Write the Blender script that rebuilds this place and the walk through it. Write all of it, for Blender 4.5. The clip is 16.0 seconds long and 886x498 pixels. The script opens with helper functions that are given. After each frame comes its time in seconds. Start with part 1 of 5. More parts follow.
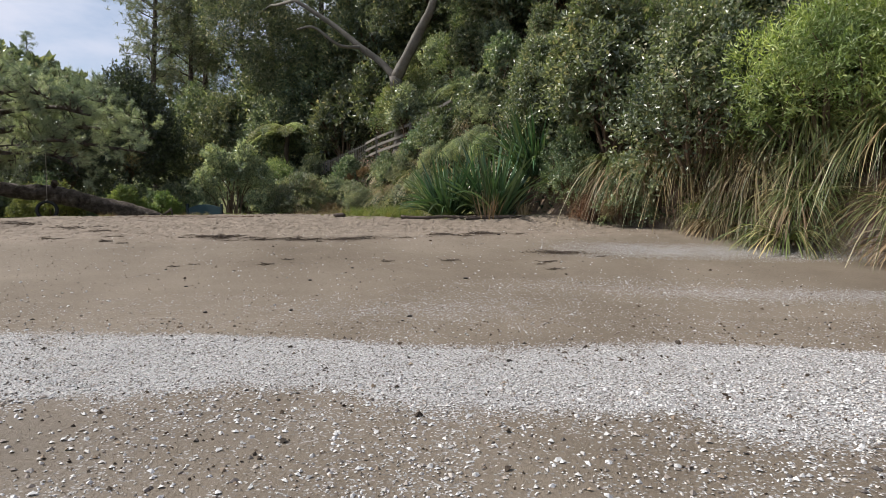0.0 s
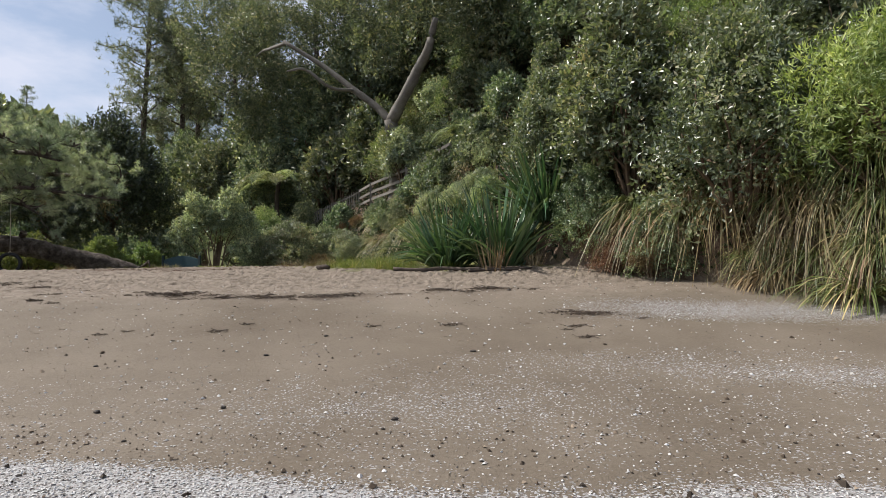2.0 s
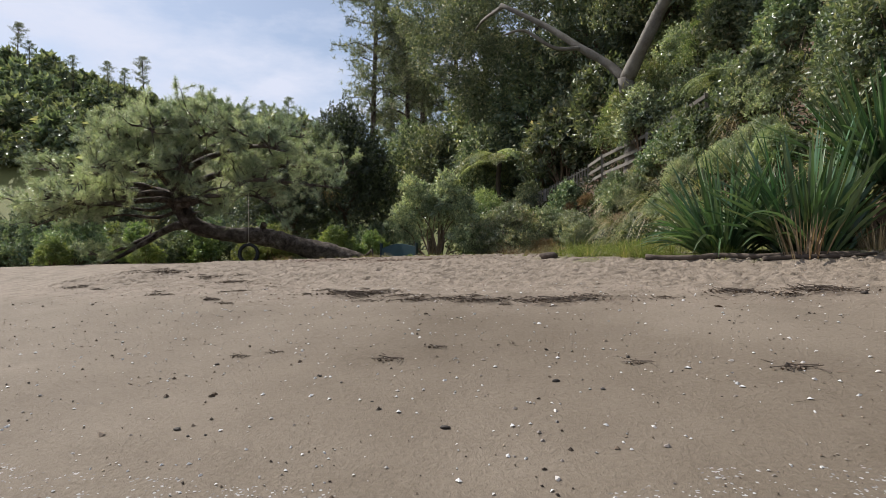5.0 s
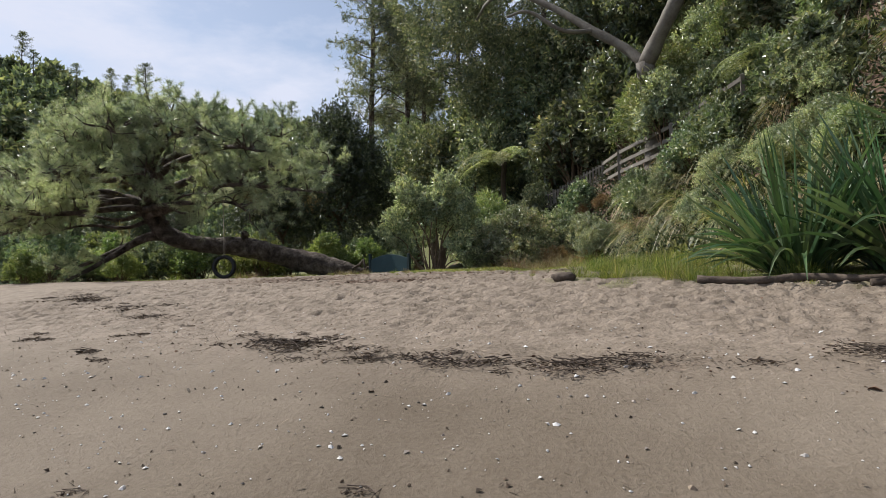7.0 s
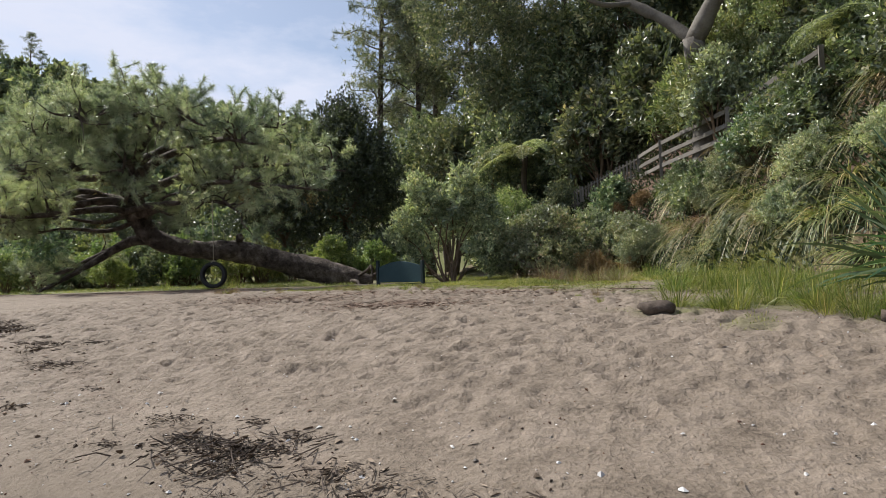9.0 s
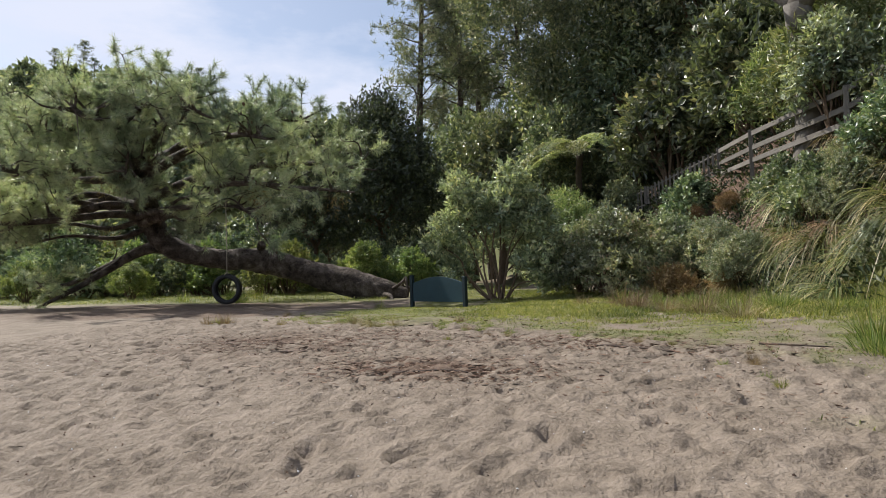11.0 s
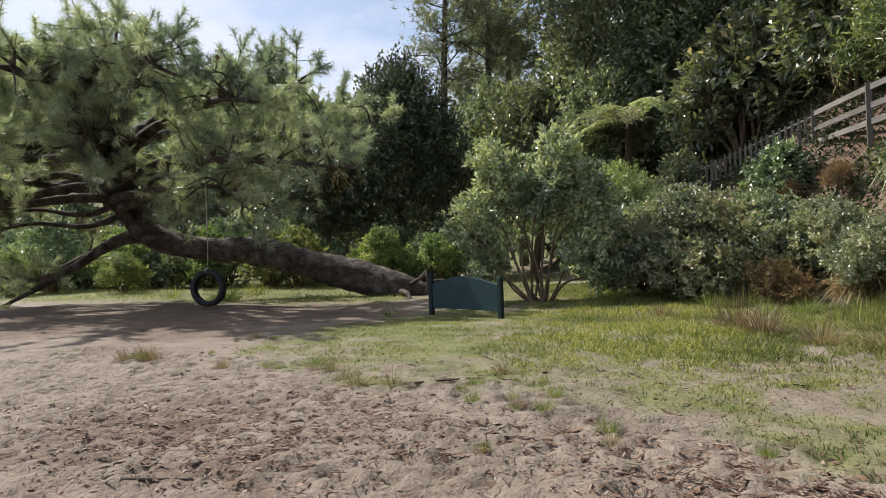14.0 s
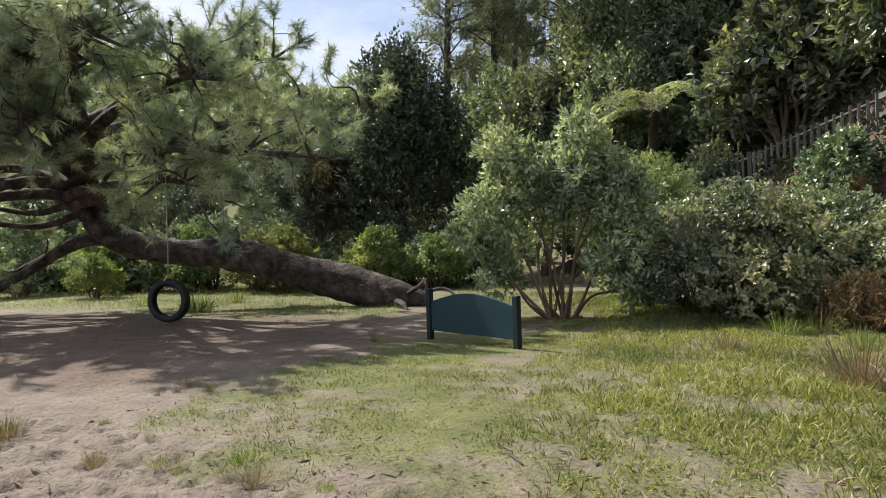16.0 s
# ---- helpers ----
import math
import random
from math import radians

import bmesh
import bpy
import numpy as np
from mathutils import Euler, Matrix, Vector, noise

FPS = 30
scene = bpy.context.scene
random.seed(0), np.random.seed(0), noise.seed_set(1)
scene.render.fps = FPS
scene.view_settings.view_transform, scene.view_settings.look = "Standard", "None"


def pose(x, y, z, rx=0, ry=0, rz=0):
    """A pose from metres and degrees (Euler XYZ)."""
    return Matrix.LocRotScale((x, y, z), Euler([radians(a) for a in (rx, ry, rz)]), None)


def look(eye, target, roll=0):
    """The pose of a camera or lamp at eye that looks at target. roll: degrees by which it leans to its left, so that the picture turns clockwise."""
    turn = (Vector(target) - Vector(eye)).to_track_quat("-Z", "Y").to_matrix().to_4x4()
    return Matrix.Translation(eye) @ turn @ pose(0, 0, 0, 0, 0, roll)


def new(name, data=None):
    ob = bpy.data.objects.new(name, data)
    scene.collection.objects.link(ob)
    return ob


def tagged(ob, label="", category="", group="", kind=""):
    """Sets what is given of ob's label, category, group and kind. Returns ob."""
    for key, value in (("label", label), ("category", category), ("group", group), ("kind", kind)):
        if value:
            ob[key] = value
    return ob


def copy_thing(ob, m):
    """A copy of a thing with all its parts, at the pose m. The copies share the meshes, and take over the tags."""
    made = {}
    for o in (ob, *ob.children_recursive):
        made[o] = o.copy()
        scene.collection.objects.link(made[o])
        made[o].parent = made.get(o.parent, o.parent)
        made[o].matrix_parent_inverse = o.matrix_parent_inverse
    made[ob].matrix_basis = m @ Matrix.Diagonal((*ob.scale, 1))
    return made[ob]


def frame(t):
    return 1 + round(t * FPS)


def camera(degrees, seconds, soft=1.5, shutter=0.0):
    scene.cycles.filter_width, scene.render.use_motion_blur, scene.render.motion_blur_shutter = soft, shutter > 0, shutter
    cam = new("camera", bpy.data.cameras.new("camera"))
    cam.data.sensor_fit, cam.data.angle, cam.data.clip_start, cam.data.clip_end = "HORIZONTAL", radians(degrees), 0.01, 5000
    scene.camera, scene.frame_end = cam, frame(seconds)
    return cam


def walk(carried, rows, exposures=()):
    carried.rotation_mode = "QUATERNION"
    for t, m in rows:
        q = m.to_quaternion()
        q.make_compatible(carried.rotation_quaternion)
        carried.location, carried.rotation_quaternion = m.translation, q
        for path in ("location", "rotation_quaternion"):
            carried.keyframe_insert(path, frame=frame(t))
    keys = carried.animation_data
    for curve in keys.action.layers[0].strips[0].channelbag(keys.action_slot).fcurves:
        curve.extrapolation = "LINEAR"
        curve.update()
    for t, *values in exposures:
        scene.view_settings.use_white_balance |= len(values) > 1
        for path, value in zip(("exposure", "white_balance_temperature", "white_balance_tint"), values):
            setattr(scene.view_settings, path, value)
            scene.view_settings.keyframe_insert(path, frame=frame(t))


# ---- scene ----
cam = camera(71.5, 16.0, 0.42)
PATH = [
    (0, (0.113, 0.714, 1.644), (0.093, 2.713, 1.581), -0.5),
    (0.5, (0.228, 1.262, 1.669), (0.222, 3.26, 1.586), -0.8),
    (1, (0.181, 1.854, 1.694), (0.177, 3.853, 1.623), -0.8),
    (1.5, (0.133, 2.464, 1.7), (0.112, 4.463, 1.628), -0.8),
    (2, (0.074, 3.127, 1.727), (0.061, 5.124, 1.828), -0.8),
    (2.5, (0.017, 3.703, 1.729), (0.0, 5.701, 1.822), -0.7),
    (3, (-0.057, 4.376, 1.8), (-0.059, 6.374, 1.89), -0.6),
    (3.5, (-0.304, 4.989, 1.821), (-0.29, 6.987, 1.901), -0.6),
    (4, (-0.47, 5.597, 1.84), (-0.618, 7.591, 1.882), -0.9),
    (4.5, (-0.627, 6.241, 1.86), (-1.155, 8.169, 1.908), -1.1),
    (5, (-0.681, 6.895, 1.879), (-1.403, 8.759, 1.943), -1.0),
    (5.2, (-0.76, 7.171, 1.949), (-1.478, 9.036, 2.021), -1.2),
    (7.3, (-1.526, 10.254, 2.297), (-2.277, 12.106, 2.37), -1.8),
    (7.5, (-1.671, 10.512, 2.354), (-2.401, 12.373, 2.411), -2.0),
    (8, (-2.046, 11.137, 2.428), (-2.807, 12.985, 2.505), -1.7),
    (8.5, (-2.341, 11.791, 2.49), (-3.087, 13.646, 2.534), -1.9),
    (8.7, (-2.481, 12.045, 2.498), (-3.243, 13.892, 2.575), -1.9),
    (10.8, (-3.858, 15.07, 2.969), (-4.692, 16.888, 2.992), -1.8),
    (11, (-3.997, 15.275, 2.945), (-4.899, 17.058, 3.029), -1.7),
    (11.5, (-4.321, 15.807, 3.018), (-5.243, 17.58, 3.096), -1.9),
    (12, (-4.61, 16.445, 3.114), (-5.544, 18.213, 3.171), -1.8),
    (12.5, (-4.953, 16.952, 3.152), (-5.892, 18.718, 3.199), -1.8),
    (13, (-5.165, 17.506, 3.247), (-6.101, 19.273, 3.273), -1.9),
    (13.5, (-5.477, 18.047, 3.257), (-6.44, 19.799, 3.286), -1.7),
    (14, (-5.664, 18.531, 3.289), (-6.645, 20.274, 3.316), -1.9),
    (14.5, (-5.987, 19.171, 3.357), (-6.954, 20.922, 3.343), -1.9),
    (15, (-6.231, 19.639, 3.437), (-7.236, 21.368, 3.466), -2.0),
    (15.5, (-6.492, 20.154, 3.475), (-7.477, 21.894, 3.476), -1.9),
    (16, (-6.804, 20.628, 3.546), (-7.794, 22.366, 3.559), -1.8),
]
walk(cam, [(t, look(eye, target, roll)) for t, eye, target, roll in PATH],
     [(0, 0.2), (1.5, 0.2), (3.5, 0.38), (5, 0.25), (8.5, 0.27), (11, 0.34), (13, 0.4), (14.5, 0.52), (16, 0.58)])

# ---- light ----
SUN_EL, SUN_AZ = radians(47), radians(-79)      # azimuth from +y, towards +x
to_sun = Vector((math.sin(SUN_AZ) * math.cos(SUN_EL), math.cos(SUN_AZ) * math.cos(SUN_EL), math.sin(SUN_EL)))
sun = new("sun", bpy.data.lights.new("sun", "SUN"))
sun.data.energy, sun.data.angle, sun.data.color = 5.0, radians(0.5), (1.0, 0.96, 0.89)
sun.rotation_euler = to_sun.to_track_quat("Z", "Y").to_euler()
sun.location = to_sun * 60

world = bpy.data.worlds.new("sky")
scene.world = world
world.use_nodes = True
wn, wl = world.node_tree.nodes, world.node_tree.links
wn.clear()
w_out, w_bg, w_sky = wn.new("ShaderNodeOutputWorld"), wn.new("ShaderNodeBackground"), wn.new("ShaderNodeTexSky")
w_sky.sky_type, w_sky.sun_disc = "NISHITA", False
w_sky.sun_elevation, w_sky.sun_rotation = SUN_EL, SUN_AZ
w_sky.air_density, w_sky.dust_density, w_sky.ozone_density = 1.0, 1.2, 1.0
w_tc, w_map, w_noise, w_ramp, w_mix = (wn.new("ShaderNodeTexCoord"), wn.new("ShaderNodeMapping"), wn.new("ShaderNodeTexNoise"),
                                       wn.new("ShaderNodeValToRGB"), wn.new("ShaderNodeMixRGB"))
w_map.inputs["Scale"].default_value = (1.0, 1.0, 2.6)
w_noise.inputs["Scale"].default_value, w_noise.inputs["Detail"].default_value, w_noise.inputs["Roughness"].default_value = 3.2, 9, 0.58
w_ramp.color_ramp.elements[0].position, w_ramp.color_ramp.elements[0].color = 0.42, (0.22, 0.22, 0.22, 1)
w_ramp.color_ramp.elements[1].position, w_ramp.color_ramp.elements[1].color = 0.62, (1, 1, 1, 1)
w_mix.inputs[2].default_value = (6.2, 6.6, 7.9, 1)
wl.new(w_tc.outputs["Generated"], w_map.inputs[0])
wl.new(w_map.outputs[0], w_noise.inputs["Vector"])
wl.new(w_noise.outputs["Fac"], w_ramp.inputs[0])
wl.new(w_ramp.outputs[0], w_mix.inputs[0])
wl.new(w_sky.outputs[0], w_mix.inputs[1])
wl.new(w_mix.outputs[0], w_bg.inputs[0])
w_bg.inputs[1].default_value = 0.1
wl.new(w_bg.outputs[0], w_out.inputs[0])


# ---- materials ----
def material(name):
    m = bpy.data.materials.new(name)
    m.use_nodes = True
    nt = m.node_tree
    nt.nodes.clear()
    return m, nt.nodes, nt.links


def ramp(nodes, stops):
    r = nodes.new("ShaderNodeValToRGB")
    cr = r.color_ramp
    while len(cr.elements) < len(stops):
        cr.elements.new(0.5)
    for e, (p, c) in zip(cr.elements, stops):
        e.position, e.color = p, (*c, 1)
    return r


def noise_tex(nodes, links, coord, scale, detail=4, rough=0.55):
    n = nodes.new("ShaderNodeTexNoise")
    n.inputs["Scale"].default_value, n.inputs["Detail"].default_value, n.inputs["Roughness"].default_value = scale, detail, rough
    links.new(coord, n.inputs["Vector"])
    return n


def mixc(nodes, links, fac, a, b, how="MIX"):
    x = nodes.new("ShaderNodeMixRGB")
    x.blend_type = how
    for sock, v in zip(x.inputs, (fac, a, b)):
        if isinstance(v, bpy.types.NodeSocket):
            links.new(v, sock)
        else:
            sock.default_value = v if isinstance(v, float) else (*v, 1)
    return x.outputs[0]


def maths(nodes, links, op, a, b=0.0):
    x = nodes.new("ShaderNodeMath")
    x.operation = op
    for sock, v in zip(x.inputs, (a, b)):
        if isinstance(v, bpy.types.NodeSocket):
            links.new(v, sock)
        else:
            sock.default_value = v
    return x.outputs[0]


def leaf_material(name, stops, translucent=0.35, rough=0.5, gloss=0.4, patch=0.6):
    """Leaves: each its own shade, patches over the crown, light passing through."""
    m, n, l = material(name)
    out, geo, obj, tc = n.new("ShaderNodeOutputMaterial"), n.new("ShaderNodeNewGeometry"), n.new("ShaderNodeObjectInfo"), n.new("ShaderNodeTexCoord")
    isl = ramp(n, stops)
    l.new(geo.outputs["Random Per Island"], isl.inputs[0])
    big = noise_tex(n, l, tc.outputs["Object"], patch, 3)
    shade = ramp(n, [(0.35, (0.5, 0.55, 0.55)), (0.65, (1.3, 1.22, 1.1))])
    l.new(big.outputs["Fac"], shade.inputs[0])
    col = mixc(n, l, 1.0, isl.outputs[0], shade.outputs[0], "MULTIPLY")
    hue = n.new("ShaderNodeHueSaturation")
    l.new(maths(n, l, "MULTIPLY_ADD", obj.outputs["Random"], 0.05), hue.inputs["Hue"])
    hue.inputs["Hue"].links[0].from_node.inputs[2].default_value = 0.475
    l.new(maths(n, l, "MULTIPLY_ADD", obj.outputs["Random"], 0.35), hue.inputs["Value"])
    hue.inputs["Value"].links[0].from_node.inputs[2].default_value = 0.82
    l.new(col, hue.inputs["Color"])
    pb = n.new("ShaderNodeBsdfPrincipled")
    l.new(hue.outputs[0], pb.inputs["Base Color"])
    pb.inputs["Roughness"].default_value = rough
    pb.inputs["Specular IOR Level"].default_value = gloss
    tr = n.new("ShaderNodeBsdfTranslucent")
    warm = mixc(n, l, 1.0, hue.outputs[0], (1.25, 1.3, 0.7), "MULTIPLY")
    l.new(warm, tr.inputs["Color"])
    mx = n.new("ShaderNodeMixShader")
    mx.inputs[0].default_value = translucent
    l.new(pb.outputs[0], mx.inputs[1])
    l.new(tr.outputs[0], mx.inputs[2])
    l.new(mx.outputs[0], out.inputs[0])
    return m


def rough_material(name, stops, scale, rough=0.85, bump=0.4, bump_scale=None, stretch=(1, 1, 1), gloss=0.3, spot=None):
    """A matt surface: colour by noise at two scales, relief by finer noise, Random tint by object."""
    m, n, l = material(name)
    out, tc, mp, obj = n.new("ShaderNodeOutputMaterial"), n.new("ShaderNodeTexCoord"), n.new("ShaderNodeMapping"), n.new("ShaderNodeObjectInfo")
    mp.inputs["Scale"].default_value = stretch
    l.new(tc.outputs["Object"], mp.inputs[0])
    a = noise_tex(n, l, mp.outputs[0], scale, 6, 0.6)
    b = noise_tex(n, l, mp.outputs[0], scale * 7, 4, 0.6)
    f = maths(n, l, "ADD", maths(n, l, "MULTIPLY", a.outputs["Fac"], 0.65), maths(n, l, "MULTIPLY", b.outputs["Fac"], 0.35))
    r = ramp(n, stops)
    l.new(f, r.inputs[0])
    col = r.outputs[0]
    if spot:
        s = noise_tex(n, l, tc.outputs["Object"], spot[1], 5, 0.65)
        sr = ramp(n, [(spot[2], (0, 0, 0)), (spot[2] + 0.08, (1, 1, 1))])
        l.new(s.outputs["Fac"], sr.inputs[0])
        col = mixc(n, l, sr.outputs[0], col, spot[0])
    hv = n.new("ShaderNodeHueSaturation")
    l.new(maths(n, l, "MULTIPLY_ADD", obj.outputs["Random"], 0.4), hv.inputs["Value"])
    hv.inputs["Value"].links[0].from_node.inputs[2].default_value = 0.8
    l.new(col, hv.inputs["Color"])
    pb = n.new("ShaderNodeBsdfPrincipled")
    l.new(hv.outputs[0], pb.inputs["Base Color"])
    pb.inputs["Roughness"].default_value, pb.inputs["Specular IOR Level"].default_value = rough, gloss
    bp = n.new("ShaderNodeBump")
    bp.inputs["Strength"].default_value, bp.inputs["Distance"].default_value = bump, 0.03 if bump < 0.9 else 0.1
    c = noise_tex(n, l, mp.outputs[0], bump_scale or scale * 3, 6, 0.65)
    l.new(c.outputs["Fac"], bp.inputs["Height"])
    l.new(bp.outputs[0], pb.inputs["Normal"])
    l.new(pb.outputs[0], out.inputs[0])
    return m


def island_material(name, stops, rough=0.7, gloss=0.3, translucent=0.0):
    m, n, l = material(name)
    out, geo = n.new("ShaderNodeOutputMaterial"), n.new("ShaderNodeNewGeometry")
    r = ramp(n, stops)
    l.new(geo.outputs["Random Per Island"], r.inputs[0])
    pb = n.new("ShaderNodeBsdfPrincipled")
    l.new(r.outputs[0], pb.inputs["Base Color"])
    pb.inputs["Roughness"].default_value, pb.inputs["Specular IOR Level"].default_value = rough, gloss
    if translucent:
        tr, mx = n.new("ShaderNodeBsdfTranslucent"), n.new("ShaderNodeMixShader")
        mx.inputs[0].default_value = translucent
        l.new(r.outputs[0], tr.inputs["Color"])
        l.new(pb.outputs[0], mx.inputs[1])
        l.new(tr.outputs[0], mx.inputs[2])
        l.new(mx.outputs[0], out.inputs[0])
    else:
        l.new(pb.outputs[0], out.inputs[0])
    return m


def ground_material():
    """Sand, crushed shell, damp sand, turf and leaf mould, laid out by the sheet's own zones; mould also paints the
    pine's shade.
    """
    m, n, l = material("beach_ground")
    out, tc, at = n.new("ShaderNodeOutputMaterial"), n.new("ShaderNodeTexCoord"), n.new("ShaderNodeAttribute")
    at.attribute_name = "zones"
    sp = n.new("ShaderNodeSeparateColor")
    l.new(at.outputs["Color"], sp.inputs[0])
    grass, shell, damp, soil_shade = sp.outputs[0], sp.outputs[1], sp.outputs[2], at.outputs["Alpha"]
    P = tc.outputs["Object"]
    big, mid, fine, grain = noise_tex(n, l, P, 0.35, 5), noise_tex(n, l, P, 3.0, 6, 0.6), noise_tex(n, l, P, 28, 5, 0.7), noise_tex(n, l, P, 220, 3, 0.7)
    dry = ramp(n, [(0.32, (0.10, 0.077, 0.057)), (0.48, (0.212, 0.170, 0.131)), (0.7, (0.315, 0.258, 0.206))])
    l.new(maths(n, l, "ADD", maths(n, l, "MULTIPLY", mid.outputs["Fac"], 0.5), maths(n, l, "MULTIPLY", fine.outputs["Fac"], 0.5)), dry.inputs[0])
    wet = ramp(n, [(0.35, (0.112, 0.086, 0.060)), (0.65, (0.210, 0.172, 0.132))])
    l.new(maths(n, l, "ADD", maths(n, l, "MULTIPLY", big.outputs["Fac"], 0.65), maths(n, l, "MULTIPLY", fine.outputs["Fac"], 0.35)), wet.inputs[0])
    c = mixc(n, l, damp, dry.outputs[0], wet.outputs[0])
    c = mixc(n, l, 1.0, c, mixc(n, l, grain.outputs["Fac"], (0.5, 0.5, 0.5), (1.45, 1.45, 1.45)), "MULTIPLY")
    # crushed shell: pale chips between dark sand
    vor = n.new("ShaderNodeTexVoronoi")
    vor.inputs["Scale"].default_value = 75
    l.new(P, vor.inputs["Vector"])
    chips = n.new("ShaderNodeSeparateColor")
    l.new(vor.outputs["Color"], chips.inputs[0])
    keep = maths(n, l, "LESS_THAN", chips.outputs[0], maths(n, l, "ADD", maths(n, l, "MULTIPLY", shell, 1.25),
                                                            maths(n, l, "MULTIPLY", maths(n, l, "SUBTRACT", mid.outputs["Fac"], 0.5), 0.5)))
    chipc = ramp(n, [(0.0, (0.12, 0.105, 0.095)), (0.4, (0.30, 0.29, 0.28)), (0.8, (0.46, 0.455, 0.45)), (1.0, (0.34, 0.29, 0.28))])
    l.new(chips.outputs[1], chipc.inputs[0])
    keep = maths(n, l, "MULTIPLY", keep, maths(n, l, "GREATER_THAN", shell, 0.02))
    c = mixc(n, l, keep, c, chipc.outputs[0])
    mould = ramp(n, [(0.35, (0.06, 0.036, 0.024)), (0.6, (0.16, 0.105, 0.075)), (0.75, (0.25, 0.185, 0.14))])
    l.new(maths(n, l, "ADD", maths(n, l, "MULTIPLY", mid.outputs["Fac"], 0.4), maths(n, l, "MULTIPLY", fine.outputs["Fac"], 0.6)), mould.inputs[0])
    c = mixc(n, l, soil_shade, c, mould.outputs[0])
    turf = ramp(n, [(0.35, (0.055, 0.075, 0.016)), (0.55, (0.14, 0.155, 0.04)), (0.7, (0.24, 0.21, 0.09))])
    l.new(maths(n, l, "ADD", maths(n, l, "MULTIPLY", mid.outputs["Fac"], 0.5), maths(n, l, "MULTIPLY", fine.outputs["Fac"], 0.5)), turf.inputs[0])
    c = mixc(n, l, maths(n, l, "MULTIPLY", grass, 0.85), c, turf.outputs[0])
    pb = n.new("ShaderNodeBsdfPrincipled")
    l.new(c, pb.inputs["Base Color"])
    pos, wetness = n.new("ShaderNodeSeparateXYZ"), n.new("ShaderNodeMapRange")
    l.new(P, pos.inputs[0])
    l.new(maths(n, l, "ADD", pos.outputs[1], maths(n, l, "MULTIPLY", big.outputs["Fac"], 1.5)), wetness.inputs["Value"])
    for key, val in (("From Min", 5.0), ("From Max", 7.5), ("To Min", 0.4), ("To Max", 0.9)):
        wetness.inputs[key].default_value = val
    l.new(wetness.outputs[0], pb.inputs["Roughness"])
    pb.inputs["Specular IOR Level"].default_value = 0.3
    lump = noise_tex(n, l, P, 11, 4, 0.6)
    bp0 = n.new("ShaderNodeBump")
    bp0.inputs["Distance"].default_value = 0.095
    l.new(maths(n, l, "MULTIPLY", maths(n, l, "SUBTRACT", 1.0, damp), maths(n, l, "SUBTRACT", 0.62, maths(n, l, "MULTIPLY", grass, 0.45))), bp0.inputs["Strength"])
    l.new(lump.outputs["Fac"], bp0.inputs["Height"])
    bp, bp2 = n.new("ShaderNodeBump"), n.new("ShaderNodeBump")
    bp.inputs["Strength"].default_value, bp.inputs["Distance"].default_value = 0.8, 0.022
    l.new(maths(n, l, "ADD", fine.outputs["Fac"], maths(n, l, "MULTIPLY", keep, 0.5)), bp.inputs["Height"])
    bp2.inputs["Strength"].default_value, bp2.inputs["Distance"].default_value = 0.6, 0.004
    l.new(grain.outputs["Fac"], bp2.inputs["Height"])
    l.new(bp0.outputs[0], bp.inputs["Normal"])
    l.new(bp.outputs[0], bp2.inputs["Normal"])
    l.new(bp2.outputs[0], pb.inputs["Normal"])
    l.new(pb.outputs[0], out.inputs[0])
    return m


M_GROUND = ground_material()
M_BROAD = leaf_material("broad_leaves", [(0, (0.095, 0.136, 0.075)), (0.5, (0.194, 0.252, 0.139)), (0.85, (0.320, 0.363, 0.233)), (1, (0.516, 0.484, 0.319))], 0.3, 0.38, 0.95)
M_GREY = leaf_material("grey_green_leaves", [(0, (0.161, 0.202, 0.130)), (0.5, (0.314, 0.369, 0.246)), (0.9, (0.553, 0.577, 0.416)), (1, (0.627, 0.555, 0.370))], 0.3, 0.36, 1.0)
M_DARK = leaf_material("dark_leaves", [(0, (0.085, 0.117, 0.069)), (0.6, (0.183, 0.225, 0.137)), (0.9, (0.330, 0.352, 0.215)), (1, (0.506, 0.465, 0.314))], 0.3, 0.38, 0.9)
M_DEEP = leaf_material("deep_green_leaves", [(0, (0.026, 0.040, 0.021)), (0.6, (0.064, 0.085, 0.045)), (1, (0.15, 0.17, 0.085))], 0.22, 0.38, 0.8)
M_LIME = leaf_material("yellow_green_leaves", [(0, (0.130, 0.176, 0.065)), (0.6, (0.271, 0.326, 0.127)), (1, (0.414, 0.414, 0.194))], 0.4, 0.42, 0.5)
M_FINE = leaf_material("fine_sprays", [(0, (0.137, 0.191, 0.077)), (0.6, (0.286, 0.343, 0.151)), (1, (0.489, 0.463, 0.246))], 0.3, 0.42, 0.7)
M_NEEDLE = leaf_material("pine_needles", [(0, (0.220, 0.293, 0.198)), (0.5, (0.424, 0.542, 0.370)), (0.93, (0.636, 0.641, 0.547)), (1, (0.636, 0.636, 0.462))], 0.3, 0.38, 0.8, 0.4)
M_PALE = leaf_material("pale_small_leaves", [(0, (0.172, 0.217, 0.126)), (0.5, (0.352, 0.403, 0.246)), (0.85, (0.539, 0.573, 0.391)), (1, (0.546, 0.432, 0.329))], 0.3, 0.36, 1.0)
# brighter copy of fine_sprays, sunlight on the bank shrubs put into the colour
M_FINE_SUNLIT = leaf_material("fine_sprays_sunlit", [(0, (0.161, 0.223, 0.066)), (0.6, (0.348, 0.420, 0.144)), (1, (0.520, 0.546, 0.249))], 0.3, 0.45, 0.6)
